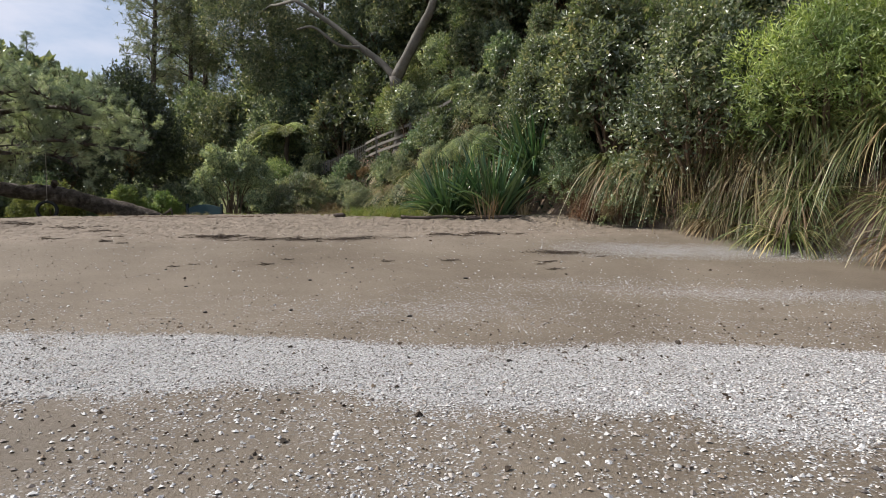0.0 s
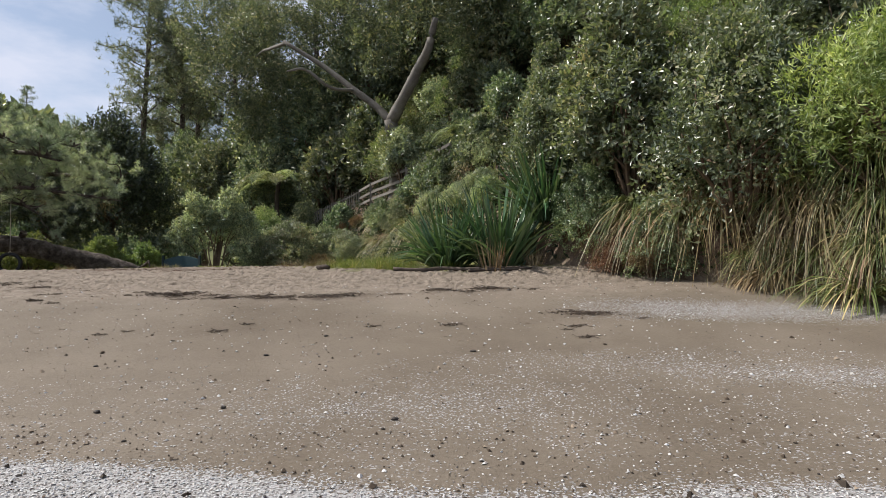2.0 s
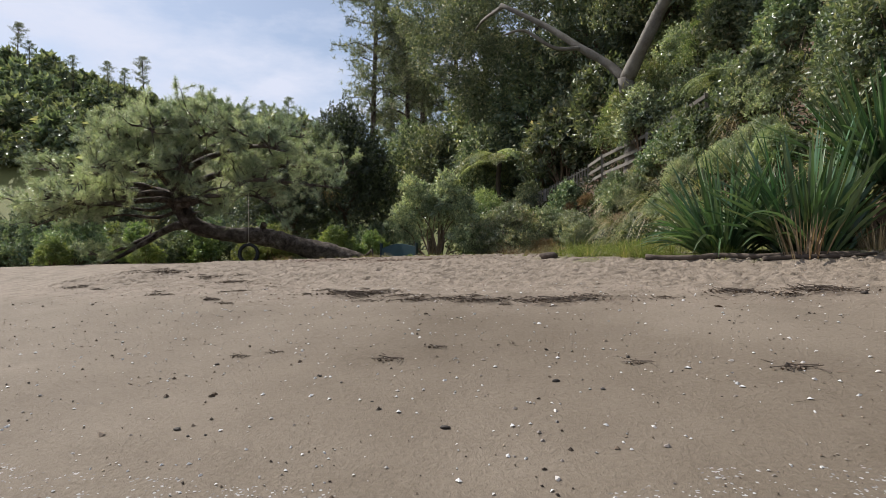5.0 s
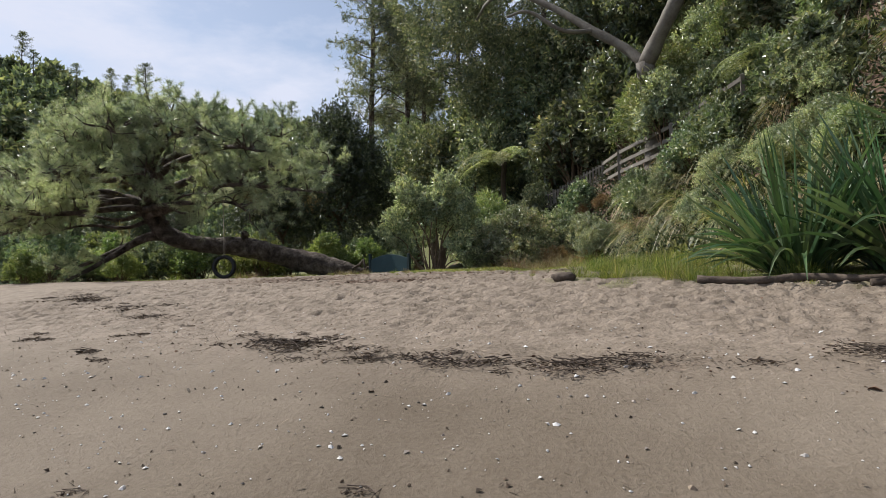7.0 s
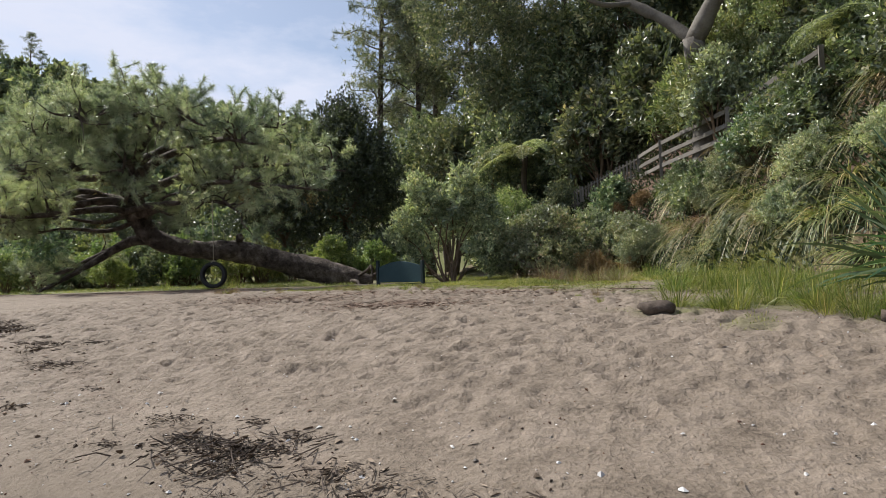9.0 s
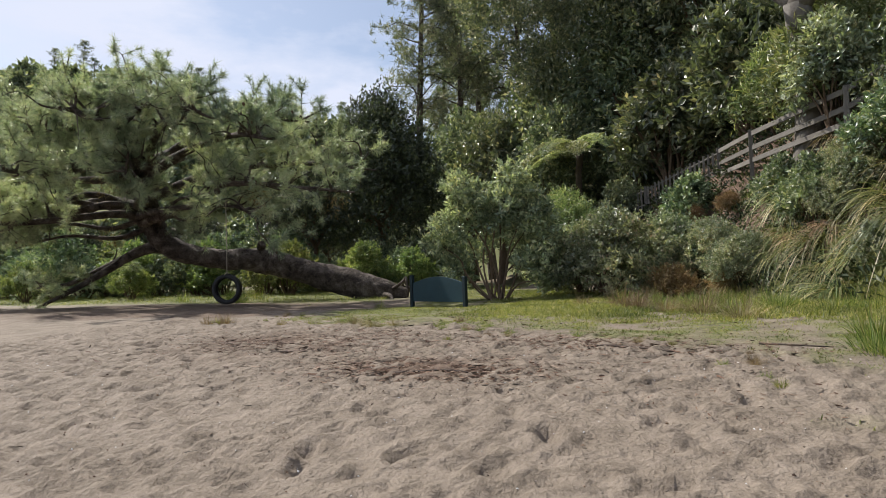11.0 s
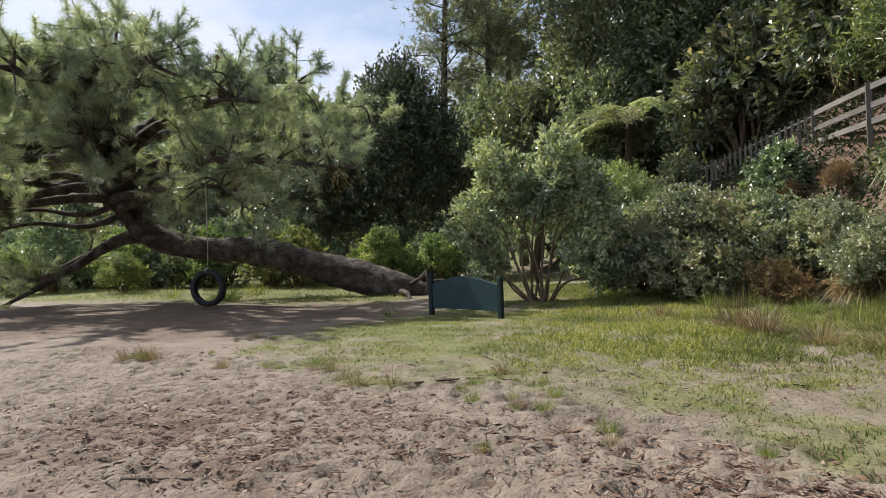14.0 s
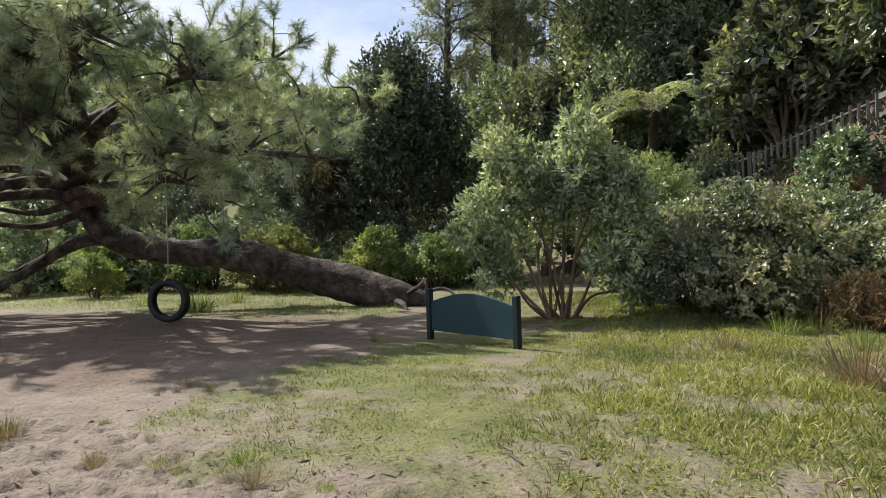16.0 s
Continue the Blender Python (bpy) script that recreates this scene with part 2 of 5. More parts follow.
# darkened dark_leaves: the shade between the bushes is put into the leaf colour
M_UNDER_SHADED = leaf_material("shaded_undergrowth_leaves", [(0, (0.019, 0.032, 0.014)), (0.7, (0.056, 0.080, 0.035)), (1, (0.160, 0.160, 0.080))], 0.15, 0.5, 0.4)
M_FLAX = leaf_material("flax_blades", [(0, (0.030, 0.071, 0.037)), (0.6, (0.064, 0.131, 0.061)), (1, (0.146, 0.207, 0.110))], 0.2, 0.35, 0.6)
M_CUTTY = leaf_material("drooping_blades", [(0, (0.100, 0.138, 0.046)), (0.55, (0.210, 0.247, 0.103)), (0.85, (0.398, 0.348, 0.182)), (1, (0.574, 0.461, 0.276))], 0.32, 0.42, 0.5)
M_STRAW = leaf_material("straw_blades", [(0, (0.181, 0.123, 0.067)), (0.6, (0.297, 0.229, 0.143)), (1, (0.396, 0.328, 0.227))], 0.2, 0.6, 0.3)
M_GRASS = leaf_material("grass_blades", [(0, (0.08, 0.11, 0.028)), (0.35, (0.15, 0.195, 0.05)), (0.65, (0.255, 0.29, 0.09)), (0.88, (0.33, 0.33, 0.125)), (1, (0.48, 0.42, 0.25))], 0.4, 0.5, 0.35)
M_RUST = leaf_material("dead_bracken", [(0, (0.134, 0.076, 0.044)), (0.6, (0.269, 0.172, 0.099)), (1, (0.384, 0.283, 0.176))], 0.2, 0.7, 0.2)
M_FROND = leaf_material("fern_fronds", [(0, (0.171, 0.205, 0.112)), (0.6, (0.335, 0.372, 0.218)), (1, (0.485, 0.490, 0.333))], 0.35, 0.42, 0.4)
M_BARK = rough_material("pine_bark", [(0.36, (0.018, 0.014, 0.012)), (0.48, (0.075, 0.058, 0.048)), (0.56, (0.13, 0.105, 0.09)), (0.68, (0.235, 0.205, 0.18))], 3.4, 0.9, 1.0, 8, (1, 1, 1), 0.25)
M_TWIG = rough_material("brown_twigs", [(0.3, (0.07, 0.045, 0.03)), (0.7, (0.20, 0.14, 0.09))], 4, 0.85, 0.5)
M_LIMB = rough_material("pale_grey_bark", [(0.3, (0.085, 0.072, 0.062)), (0.5, (0.150, 0.135, 0.117)), (0.7, (0.210, 0.195, 0.175))], 2.5, 0.85, 0.6)
M_TEAL = rough_material("dark_teal_paint", [(0.3, (0.007, 0.028, 0.036)), (0.7, (0.012, 0.042, 0.052))], 3, 0.55, 0.15, 60, (1, 1, 1), 0.4)
M_TEALPOST = rough_material("darker_teal_paint", [(0.3, (0.008, 0.018, 0.022)), (0.7, (0.016, 0.030, 0.034))], 5, 0.6, 0.3, 30)
M_RUBBER = rough_material("tyre_rubber", [(0.3, (0.012, 0.012, 0.013)), (0.7, (0.03, 0.029, 0.028))], 6, 0.65, 0.3)
M_ROPE = rough_material("rope", [(0.3, (0.35, 0.30, 0.24)), (0.7, (0.52, 0.47, 0.39))], 30, 0.9, 0.3)
M_FENCE = rough_material("weathered_timber", [(0.3, (0.096, 0.084, 0.072)), (0.5, (0.162, 0.147, 0.129)), (0.7, (0.228, 0.210, 0.186))], 3, 0.9, 0.5, 20, (1, 1, 0.2))
M_DRIFT = rough_material("driftwood", [(0.3, (0.040, 0.030, 0.025)), (0.5, (0.088, 0.067, 0.053)), (0.7, (0.150, 0.118, 0.095))], 4, 0.9, 0.8, 14)
M_STONE = rough_material("dark_stone", [(0.3, (0.022, 0.018, 0.016)), (0.7, (0.075, 0.062, 0.052))], 12, 0.75, 0.5)
M_SHELL = island_material("shells", [(0, (0.40, 0.39, 0.38)), (0.5, (0.63, 0.62, 0.61)), (0.75, (0.52, 0.48, 0.44)), (0.88, (0.25, 0.21, 0.18)), (1, (0.06, 0.05, 0.045))], 0.55, 0.4)
M_WRACK = island_material("seaweed_wrack", [(0, (0.028, 0.02, 0.014)), (0.4, (0.07, 0.05, 0.034)), (0.7, (0.15, 0.108, 0.075)), (1, (0.34, 0.27, 0.2))], 0.8, 0.3)
M_LITTER = island_material("leaf_litter", [(0, (0.030, 0.016, 0.010)), (0.4, (0.090, 0.044, 0.027)), (0.75, (0.162, 0.095, 0.060)), (1, (0.288, 0.210, 0.156))], 0.8, 0.3)
M_EARTH = rough_material("dark_earth", [(0.3, (0.022, 0.016, 0.012)), (0.7, (0.07, 0.052, 0.038))], 1.5, 0.95, 0.8)


# ---- mesh tools ----
def mesh_data(name, verts, faces, mat, smooth=False):
    """One mesh from arrays of corners; faces all have the same number of corners, or come as a list of such arrays."""
    groups = faces if isinstance(faces, list) else [faces]
    verts = np.asarray(verts, np.float32).reshape(-1, 3)
    groups = [np.asarray(g, np.int32) for g in groups if len(g)]
    counts = np.concatenate([np.full(len(g), g.shape[1], np.int32) for g in groups])
    loops = np.concatenate([g.ravel() for g in groups])
    me = bpy.data.meshes.new(name)
    me.vertices.add(len(verts))
    me.vertices.foreach_set("co", verts.ravel())
    me.loops.add(len(loops))
    me.loops.foreach_set("vertex_index", loops)
    me.polygons.add(len(counts))
    me.polygons.foreach_set("loop_start", np.concatenate([[0], np.cumsum(counts)[:-1]]).astype(np.int32))
    me.polygons.foreach_set("use_smooth", np.full(len(counts), smooth))
    me.update(calc_edges=True)
    me.validate()
    me.materials.append(mat)
    return me


def part(name, geo, mat, parent=None, label="", smooth=False):
    """Links geometry (verts, faces, or a bmesh) as one mesh object under a thing or a part."""
    if isinstance(geo, bmesh.types.BMesh):
        me = bpy.data.meshes.new(name)
        geo.to_mesh(me)
        geo.free()
        me.materials.append(mat)
        if smooth:
            me.polygons.foreach_set("use_smooth", np.ones(len(me.polygons), bool))
    else:
        me = mesh_data(name, geo[0], geo[1], mat, smooth)
    ob = new(name, me)
    if parent is not None:
        ob.parent = parent
    if label:
        ob["label"] = label
    return ob


def thing(name, label, category, group="", at=(0, 0, 0), turn=0.0):
    ob = new(name)
    ob.empty_display_size = 0.2
    ob.location, ob.rotation_euler = at, (0, 0, turn)
    return tagged(ob, label, category, group)


def joined(*geos):
    """Several (verts, faces) as one."""
    vs, by, k = [], {}, 0
    for v, f in geos:
        v = np.asarray(v, float).reshape(-1, 3)
        vs.append(v)
        for g in (f if isinstance(f, list) else [f]):
            g = np.asarray(g, int)
            if len(g):
                by.setdefault(g.shape[1], []).append(g + k)
        k += len(v)
    return np.concatenate(vs), [np.concatenate(g) for g in by.values()]


def unit(v):
    return v / np.maximum(np.linalg.norm(v, axis=-1, keepdims=True), 1e-9)


def curve_points(pts, steps):
    """A smooth line through a few points (Catmull-Rom)."""
    p = np.asarray(pts, float)
    p = np.concatenate([[2 * p[0] - p[1]], p, [2 * p[-1] - p[-2]]])
    res = []
    for i in range(1, len(p) - 2):
        t = np.linspace(0, 1, steps, endpoint=False)[:, None]
        a, b, c, d = p[i - 1], p[i], p[i + 1], p[i + 2]
        res.append(0.5 * (2 * b + (c - a) * t + (2 * a - 5 * b + 4 * c - d) * t ** 2 + (3 * b - a - 3 * c + d) * t ** 3))
    return np.concatenate(res + [p[-2:-1]])


def tube(pts, radii, sides=8, lump=0.0, seed=0):
    """A round limb along a line, its radius tapering; lump: unevenness."""
    p = np.asarray(pts, float)
    r = np.interp(np.linspace(0, 1, len(p)), np.linspace(0, 1, len(radii)), radii)
    t = unit(np.gradient(p, axis=0))
    ref = np.where(np.abs(t[:, 2:3]) > 0.9, [[1.0, 0, 0]], [[0, 0, 1.0]])
    a = unit(np.cross(t, ref))
    b = np.cross(t, a)
    ang = np.linspace(0, 2 * np.pi, sides, endpoint=False)
    rad = r[:, None] * np.ones(sides)
    if lump:
        g = np.random.default_rng(seed)
        w = g.normal(0, 1, (len(p), sides))
        w = (w + np.roll(w, 1, 1) + np.roll(w, 1, 0)) / 1.7
        rad = rad * (1 + lump * w)
    v = p[:, None] + rad[..., None] * (np.cos(ang)[None, :, None] * a[:, None] + np.sin(ang)[None, :, None] * b[:, None])
    i, j = np.meshgrid(np.arange(len(p) - 1), np.arange(sides), indexing="ij")
    k = (j + 1) % sides
    f = np.stack([i * sides + j, i * sides + k, (i + 1) * sides + k, (i + 1) * sides + j], -1).reshape(-1, 4)
    v = np.concatenate([v.reshape(-1, 3), p[:1], p[-1:]])
    n0, n1, base = len(v) - 2, len(v) - 1, (len(p) - 1) * sides
    j = np.arange(sides)
    caps = np.concatenate([np.stack([np.full(sides, n0), (j + 1) % sides, j], -1), np.stack([np.full(sides, n1), base + j, base + (j + 1) % sides], -1)])
    return v, [f, caps]


def leaves(rng, pos, way, length, width, fold=0.25, face=0.6, out=0.0):
    """Folded pointed leaves: two triangles each, from a stalk at pos along way, turned up to the sky and out of the crown."""
    k = len(pos)
    way = unit(way)
    side = unit(np.cross(way, rng.normal(0, face, (k, 3)) + [0, 0, 0.7] + out))
    nor = np.cross(side, way)
    ln = (length * rng.uniform(0.65, 1.3, k))[:, None]
    wd = (width * rng.uniform(0.7, 1.25, k))[:, None]
    mid = pos + way * ln * 0.45 + nor * wd * fold
    v = np.stack([pos, mid - side * wd * 0.5, pos + way * ln, mid + side * wd * 0.5], 1).reshape(-1, 3)
    b = np.arange(k)[:, None] * 4
    return v, np.concatenate([b + [0, 2, 1], b + [0, 3, 2]])


def blades(rng, base, way, length, width, droop, segs=4, keel=0.0):
    """Long strap leaves that rise along way and hang over with their weight."""
    k = len(base)
    way = unit(way)
    s = np.linspace(0, 1, segs + 1)
    ln, wd, dr = [np.broadcast_to(np.asarray(q, float), (k,)) for q in (length, width, droop)]
    c = base[:, None] + way[:, None] * (ln[:, None] * s)[..., None]
    c[..., 2] -= dr[:, None] * ln[:, None] * s ** 2.2
    side = unit(np.cross(way, [0, 0, 1.0]) + rng.normal(0, 0.25, (k, 3)))
    w = wd[:, None] * (1 - s ** 2.5) * np.minimum(1, 0.6 + 1.2 * s)
    w[:, -1] = wd * 0.04
    off = side[:, None] * (w * 0.5)[..., None]
    cols = [c - off, c + off]
    if keel:
        mid = c.copy()
        mid[..., 2] -= w * keel
        cols = [c - off, mid, c + off]
    m = len(cols)
    v = np.stack(cols, 2).reshape(-1, 3)
    i, j, q = np.meshgrid(np.arange(k), np.arange(segs), np.arange(m - 1), indexing="ij")
    o = (i * (segs + 1) + j) * m + q
    f = np.stack([o, o + 1, o + m + 1, o + m], -1).reshape(-1, 4)
    return v, f


def lobes_for(rng, height, width, depth, foot, count):
    """Rounded masses that make up a crown."""
    res = []
    for i in range(count):
        a = i * 2.4 + rng.uniform(0, 0.8)
        u = (i + 0.5) / count
        z = foot + (height - foot) * (0.18 + 0.72 * u)
        rr = (1 - max(0, (u - 0.35) / 0.65) ** 1.6) * 0.62
        res.append((np.array([math.cos(a) * rr * width / 2, math.sin(a) * rr * depth / 2, z]),
                    np.array([width, depth, (height - foot) * 1.1]) * rng.uniform(0.12, 0.23)))
    return res


def crown(rng, lobes, sprays, per, length, width, spread, rise=0.3, fold=0.25):
    """Leaves in sprays on the outside of the lobes, thinner inside."""
    wgt = np.array([np.prod(r) ** (2 / 3) for _, r in lobes])
    pick = rng.choice(len(lobes), sprays, p=wgt / wgt.sum())
    c, r = np.array([q[0] for q in lobes])[pick], np.array([q[1] for q in lobes])[pick]
    d = unit(rng.normal(0, 1, (sprays, 3)) + [0, 0, 0.35])
    p = c + d * r * (rng.uniform(0.3, 1.0, sprays) ** 0.4)[:, None] * rng.uniform(0.9, 1.12, (sprays, 1))
    out = np.repeat(d, per, 0) * 0.9
    d = unit(d + rng.normal(0, 0.35, (sprays, 3)) + [0, 0, rise])
    d = np.repeat(d, per, 0)
    u = rng.uniform(-0.6, 1, (sprays * per, 1))
    p = np.repeat(p, per, 0) + d * u * spread * 1.9 + rng.normal(0, spread * 0.35, (sprays * per, 3))
    way = d * (0.25 + 0.5 * u) + unit(rng.normal(0, 1, (len(p), 3))) * 0.75 + [0, 0, 0.12]
    return leaves(rng, p, way, length, width * 1.2, fold, 0.6, out)


def limb_line(rng, a, b, bend=0.12, steps=5):
    a, b = np.asarray(a, float), np.asarray(b, float)
    ln = np.linalg.norm(b - a)
    m1 = a + (b - a) * 0.35 + rng.normal(0, bend * ln * 0.6, 3) + [0, 0, 0.06 * ln]
    m2 = a + (b - a) * 0.7 + rng.normal(0, bend * ln * 0.6, 3) + [0, 0, 0.05 * ln]
    return curve_points([a, m1, m2, b], steps)


def woody_plant(name, label, category, seed, height, width, depth, foot, lobe_count, sprays, per, leaf, mat, bark, trunk_r, stems=1, spread=0.1, rise=0.3, group="", masses=None):
    """A shrub or tree at the origin: stems (or one trunk with limbs) and a crown of separate leaves."""
    rng = np.random.default_rng(seed)
    ob = thing(name, label, category, group)
    lobes = [(np.array(c), np.array(r)) for c, r in masses] if masses else lobes_for(rng, height, width, depth, foot, lobe_count)
    if stems == 1:
        top = np.array([rng.normal(0, 0.05) * width, rng.normal(0, 0.05) * width, foot + (height - foot) * 0.75])
        trunk = limb_line(rng, (0, 0, -0.25), top, 0.06)
        geos = [tube(trunk, [trunk_r * 1.25, trunk_r, trunk_r * 0.7, trunk_r * 0.3], 8, 0.06, seed)]
        for c, r in lobes:
            st = trunk[np.argmin(np.abs(trunk[:, 2] - max(0.3 * height, c[2] - 0.25 * height)))]
            geos.append(tube(limb_line(rng, st, c + [0, 0, r[2] * 0.4]), [trunk_r * 0.45, trunk_r * 0.12], 5))
        part("trunk", joined(*geos), bark, ob, smooth=True)
    else:
        for i in range(stems):
            mine = lobes[i::stems]
            a = rng.uniform(0, 6.28)
            b0 = np.array([math.cos(a), math.sin(a), 0]) * width * 0.05 + [0, 0, -0.2]
            geos = []
            for c, r in mine:
                geos.append(tube(limb_line(rng, b0, c + [0, 0, r[2] * 0.5], 0.08), [trunk_r, trunk_r * 0.6, trunk_r * 0.25], 6))
            if geos:
                part("stem", joined(*geos), bark, ob, smooth=True)
    part("crown", crown(rng, lobes, sprays, per, leaf[0], leaf[1], spread, rise), mat, ob)
    return ob


def grass_clump(name, label, category, seed, count, length, width, lean, droop, mat, spread=0.25, group="", segs=4, keel=0.0, least=0.1):
    """A tussock: strap leaves fanning out of one root."""
    rng = np.random.default_rng(seed)
    ob = thing(name, label, category, group)
    a = rng.uniform(0, 6.283, count)
    tilt = rng.uniform(least, 1.0, count) * lean
    way = np.stack([np.cos(a) * np.sin(tilt), np.sin(a) * np.sin(tilt), np.cos(tilt)], -1)
    base = np.stack([np.cos(a) * spread * rng.uniform(0, 1, count), np.sin(a) * spread * rng.uniform(0, 1, count), np.full(count, -0.05)], -1)
    geo = blades(rng, base, way, length * rng.uniform(0.55, 1.1, count), width * rng.uniform(0.7, 1.2, count), droop * (0.35 + tilt / max(lean, 0.01)) * rng.uniform(0.5, 1.2, count), segs, keel)
    part("foliage", geo, mat, ob)
    return ob


# ---- the lie of the land ----
RISE_Y = (-400, -60, -5, 0, 6.3, 8.5, 10.8, 12.5, 15.2, 16.6, 19.1, 21.5, 24, 27, 29, 33, 36, 60, 400, 3000)
RISE_Z = (-2.5, -2.2, -0.15, 0.1, 0.46, 0.57, 0.84, 1.04, 1.48, 1.64, 2.02, 2.16, 2.25, 2.2, 2.14, 2.15, 2.2, 2.4, 3, 3)
TOE = np.array([(30, -14), (14, 2), (9.6, 9.5), (8.2, 12.2), (7.0, 14.2), (5.8, 16.2), (4.3, 18.0), (2.5, 19.8), (0.6, 21.6), (-1.4, 25), (-3.0, 29), (-5.4, 33), (-8, 37), (-14, 46), (-20, 60), (-26, 85), (-30, 130)], float)


def beyond_toe(x, y):
    """Metres inside the foot of the hill (negative: on the flat)."""
    p = np.stack([np.asarray(x, float), np.asarray(y, float)], -1)
    best = np.full(p.shape[:-1], 1e9)
    sign = np.ones(p.shape[:-1])
    for a, b in zip(TOE[:-1], TOE[1:]):
        d = b - a
        t = np.clip(((p - a) @ d) / (d @ d), 0, 1)
        q = p - (a + t[..., None] * d)
        ds = np.sqrt((q ** 2).sum(-1))
        cr = d[0] * q[..., 1] - d[1] * q[..., 0]
        closer = ds < best
        best = np.where(closer, ds, best)
        sign = np.where(closer, np.where(cr < 0, 1, -1), sign)
    return best * sign


def smooth(a, b, v):
    t = np.clip((v - a) / (b - a), 0, 1)
    return t * t * (3 - 2 * t)


def wave(x, y, seed, size):
    """Soft value noise on the plan, about -1 to 1."""
    g = np.random.default_rng(seed)
    tab = g.uniform(-1, 1, (64, 64))
    u, v = np.asarray(x) / size, np.asarray(y) / size
    i, j = np.floor(u).astype(int), np.floor(v).astype(int)
    fu, fv = u - i, v - j
    fu, fv = fu * fu * (3 - 2 * fu), fv * fv * (3 - 2 * fv)
    a = tab[i % 64, j % 64] * (1 - fu) + tab[(i + 1) % 64, j % 64] * fu
    b = tab[i % 64, (j + 1) % 64] * (1 - fu) + tab[(i + 1) % 64, (j + 1) % 64] * fu
    return a * (1 - fv) + b * fv


def land(x, y):
    """Height of the ground: the beach, the turf flat, the steep hill and the far ridge."""
    x, y = np.asarray(x, float), np.asarray(y, float)
    z = np.interp(y, RISE_Y, RISE_Z)
    d = beyond_toe(x, y)
    bank = 0.75 * smooth(0.0, 0.35, d) * smooth(24, 17, y)
    hill = np.where(d > 0, 1.15 * np.minimum(d, 9) + 0.75 * np.clip(d - 9, 0, 25), 0)
    z = z + bank + hill
    far = np.interp(x, (-900, -400, -215, -193, -155, -103, -62, -34), (60, 92, 69, 57, 47, 33, 12, 0)) * smooth(62, 150, y) * smooth(700, 190, y)
    z = z + far
    z = z + wave(x, y, 3, 2.7) * 0.05 * smooth(14, 18, y) + wave(x, y, 4, 0.9) * 0.015
    return z


def land_at(x, y):
    return float(land(np.array([x]), np.array([y]))[0])


# ---- ground ----
def spaced(lo, hi, fine, reach):
    """Coordinates: even between lo and hi, ever wider out to the horizon."""
    mid = np.arange(lo, hi + fine / 2, fine)
    out, step, p = [], fine, hi
    while p < reach:
        step *= 1.22
        p += step
        out.append(p)
    neg, step, p = [], fine, lo
    while p > -reach:
        step *= 1.22
        p -= step
        neg.append(p)
    return np.concatenate([neg[::-1], mid, out])


LAWN = np.array([(3.2, 18.9), (1.4, 18.7), (-0.5, 18.7), (-2.2, 18.8), (-3.1, 19.1), (-3.2, 20.2), (-4.1, 21.3), (-5.3, 22.0), (-6.7, 22.4), (-8.0, 23.2), (-9.6, 22.9),
                 (-10.6, 23.3), (-12.1, 24.5), (-12.4, 26.0), (-12.0, 27.4), (-12.3, 29.0), (-12.9, 30.6), (-13.2, 33.2), (-16.0, 38.0), (-12.0, 40.0), (-4.0, 32.0), (3.0, 22.0)])


def edge_distance(x, y, poly):
    """Metres inside a plan outline (negative: outside)."""
    p = np.stack([x, y], -1)
    best, inside = np.full(x.shape, 1e9), np.zeros(x.shape, bool)
    for a, b in zip(poly, np.roll(poly, -1, 0)):
        d = b - a
        t = np.clip(((p - a) @ d) / (d @ d), 0, 1)
        q = p - (a + t[..., None] * d)
        best = np.minimum(best, np.sqrt((q ** 2).sum(-1)))
        hit = ((a[1] > y) != (b[1] > y)) & (x < (b[0] - a[0]) * (y - a[1]) / (b[1] - a[1] + 1e-12) + a[0])
        inside ^= hit
    return np.where(inside, best, -best)


def shell_amount(x, y):
    """How much broken shell lies on the sand."""
    far = 7.1 + 0.25 * wave(x, y, 11, 2.2) - 0.10 * np.clip(x, -9, 9)
    near = 5.3 - 0.35 * x * (x > 0) + 0.45 * wave(x, y, 12, 1.1) + 0.2 * wave(x, y, 13, 0.4)
    band = smooth(0.1, -0.35, y - far) * smooth(-0.35, 0.25, y - near)
    low = 0.17 * smooth(-2.7, -1.7, x + 0.3 * wave(x, y, 20, 0.6)) * smooth(0.2, -0.3, y - near) * (0.7 + 0.5 * wave(x, y, 14, 0.7))
    right = 0.32 * smooth(0.9, 0.0, np.abs(y - (9.6 - 0.25 * (x - 4)) + 0.4 * wave(x, y, 15, 1.3))) * smooth(1.6, 4.5, x)
    upper = 0.45 * smooth(1.2, 0.1, np.abs(y - (13.4 - 0.15 * (x - 4)))) * smooth(1.5, 4.0, x)
    mid = 0.16 * np.exp(-(((x + 0.3) / 1.7) ** 2 + ((y - 8.8 - 0.3 * wave(x, y, 18, 0.9)) / 0.55) ** 2)) + 0.12 * np.exp(-(((x - 2.2) / 2.0) ** 2 + ((y - 10.2) / 0.5) ** 2))
    spray = 0.05 * smooth(11.5, 7.0, y) * smooth(4, 7, y)
    return np.clip(band * (0.85 + 0.3 * wave(x, y, 16, 0.6) + 0.2 * wave(x, y, 17, 0.2)) + low + right + upper + mid + spray, 0, 1)


xs, ys = spaced(-14.0, 7.5, 0.046, 2600), spaced(3.2, 25.5, 0.046, 2600)
GX, GY = np.meshgrid(xs, ys)
GZ = land(GX, GY)
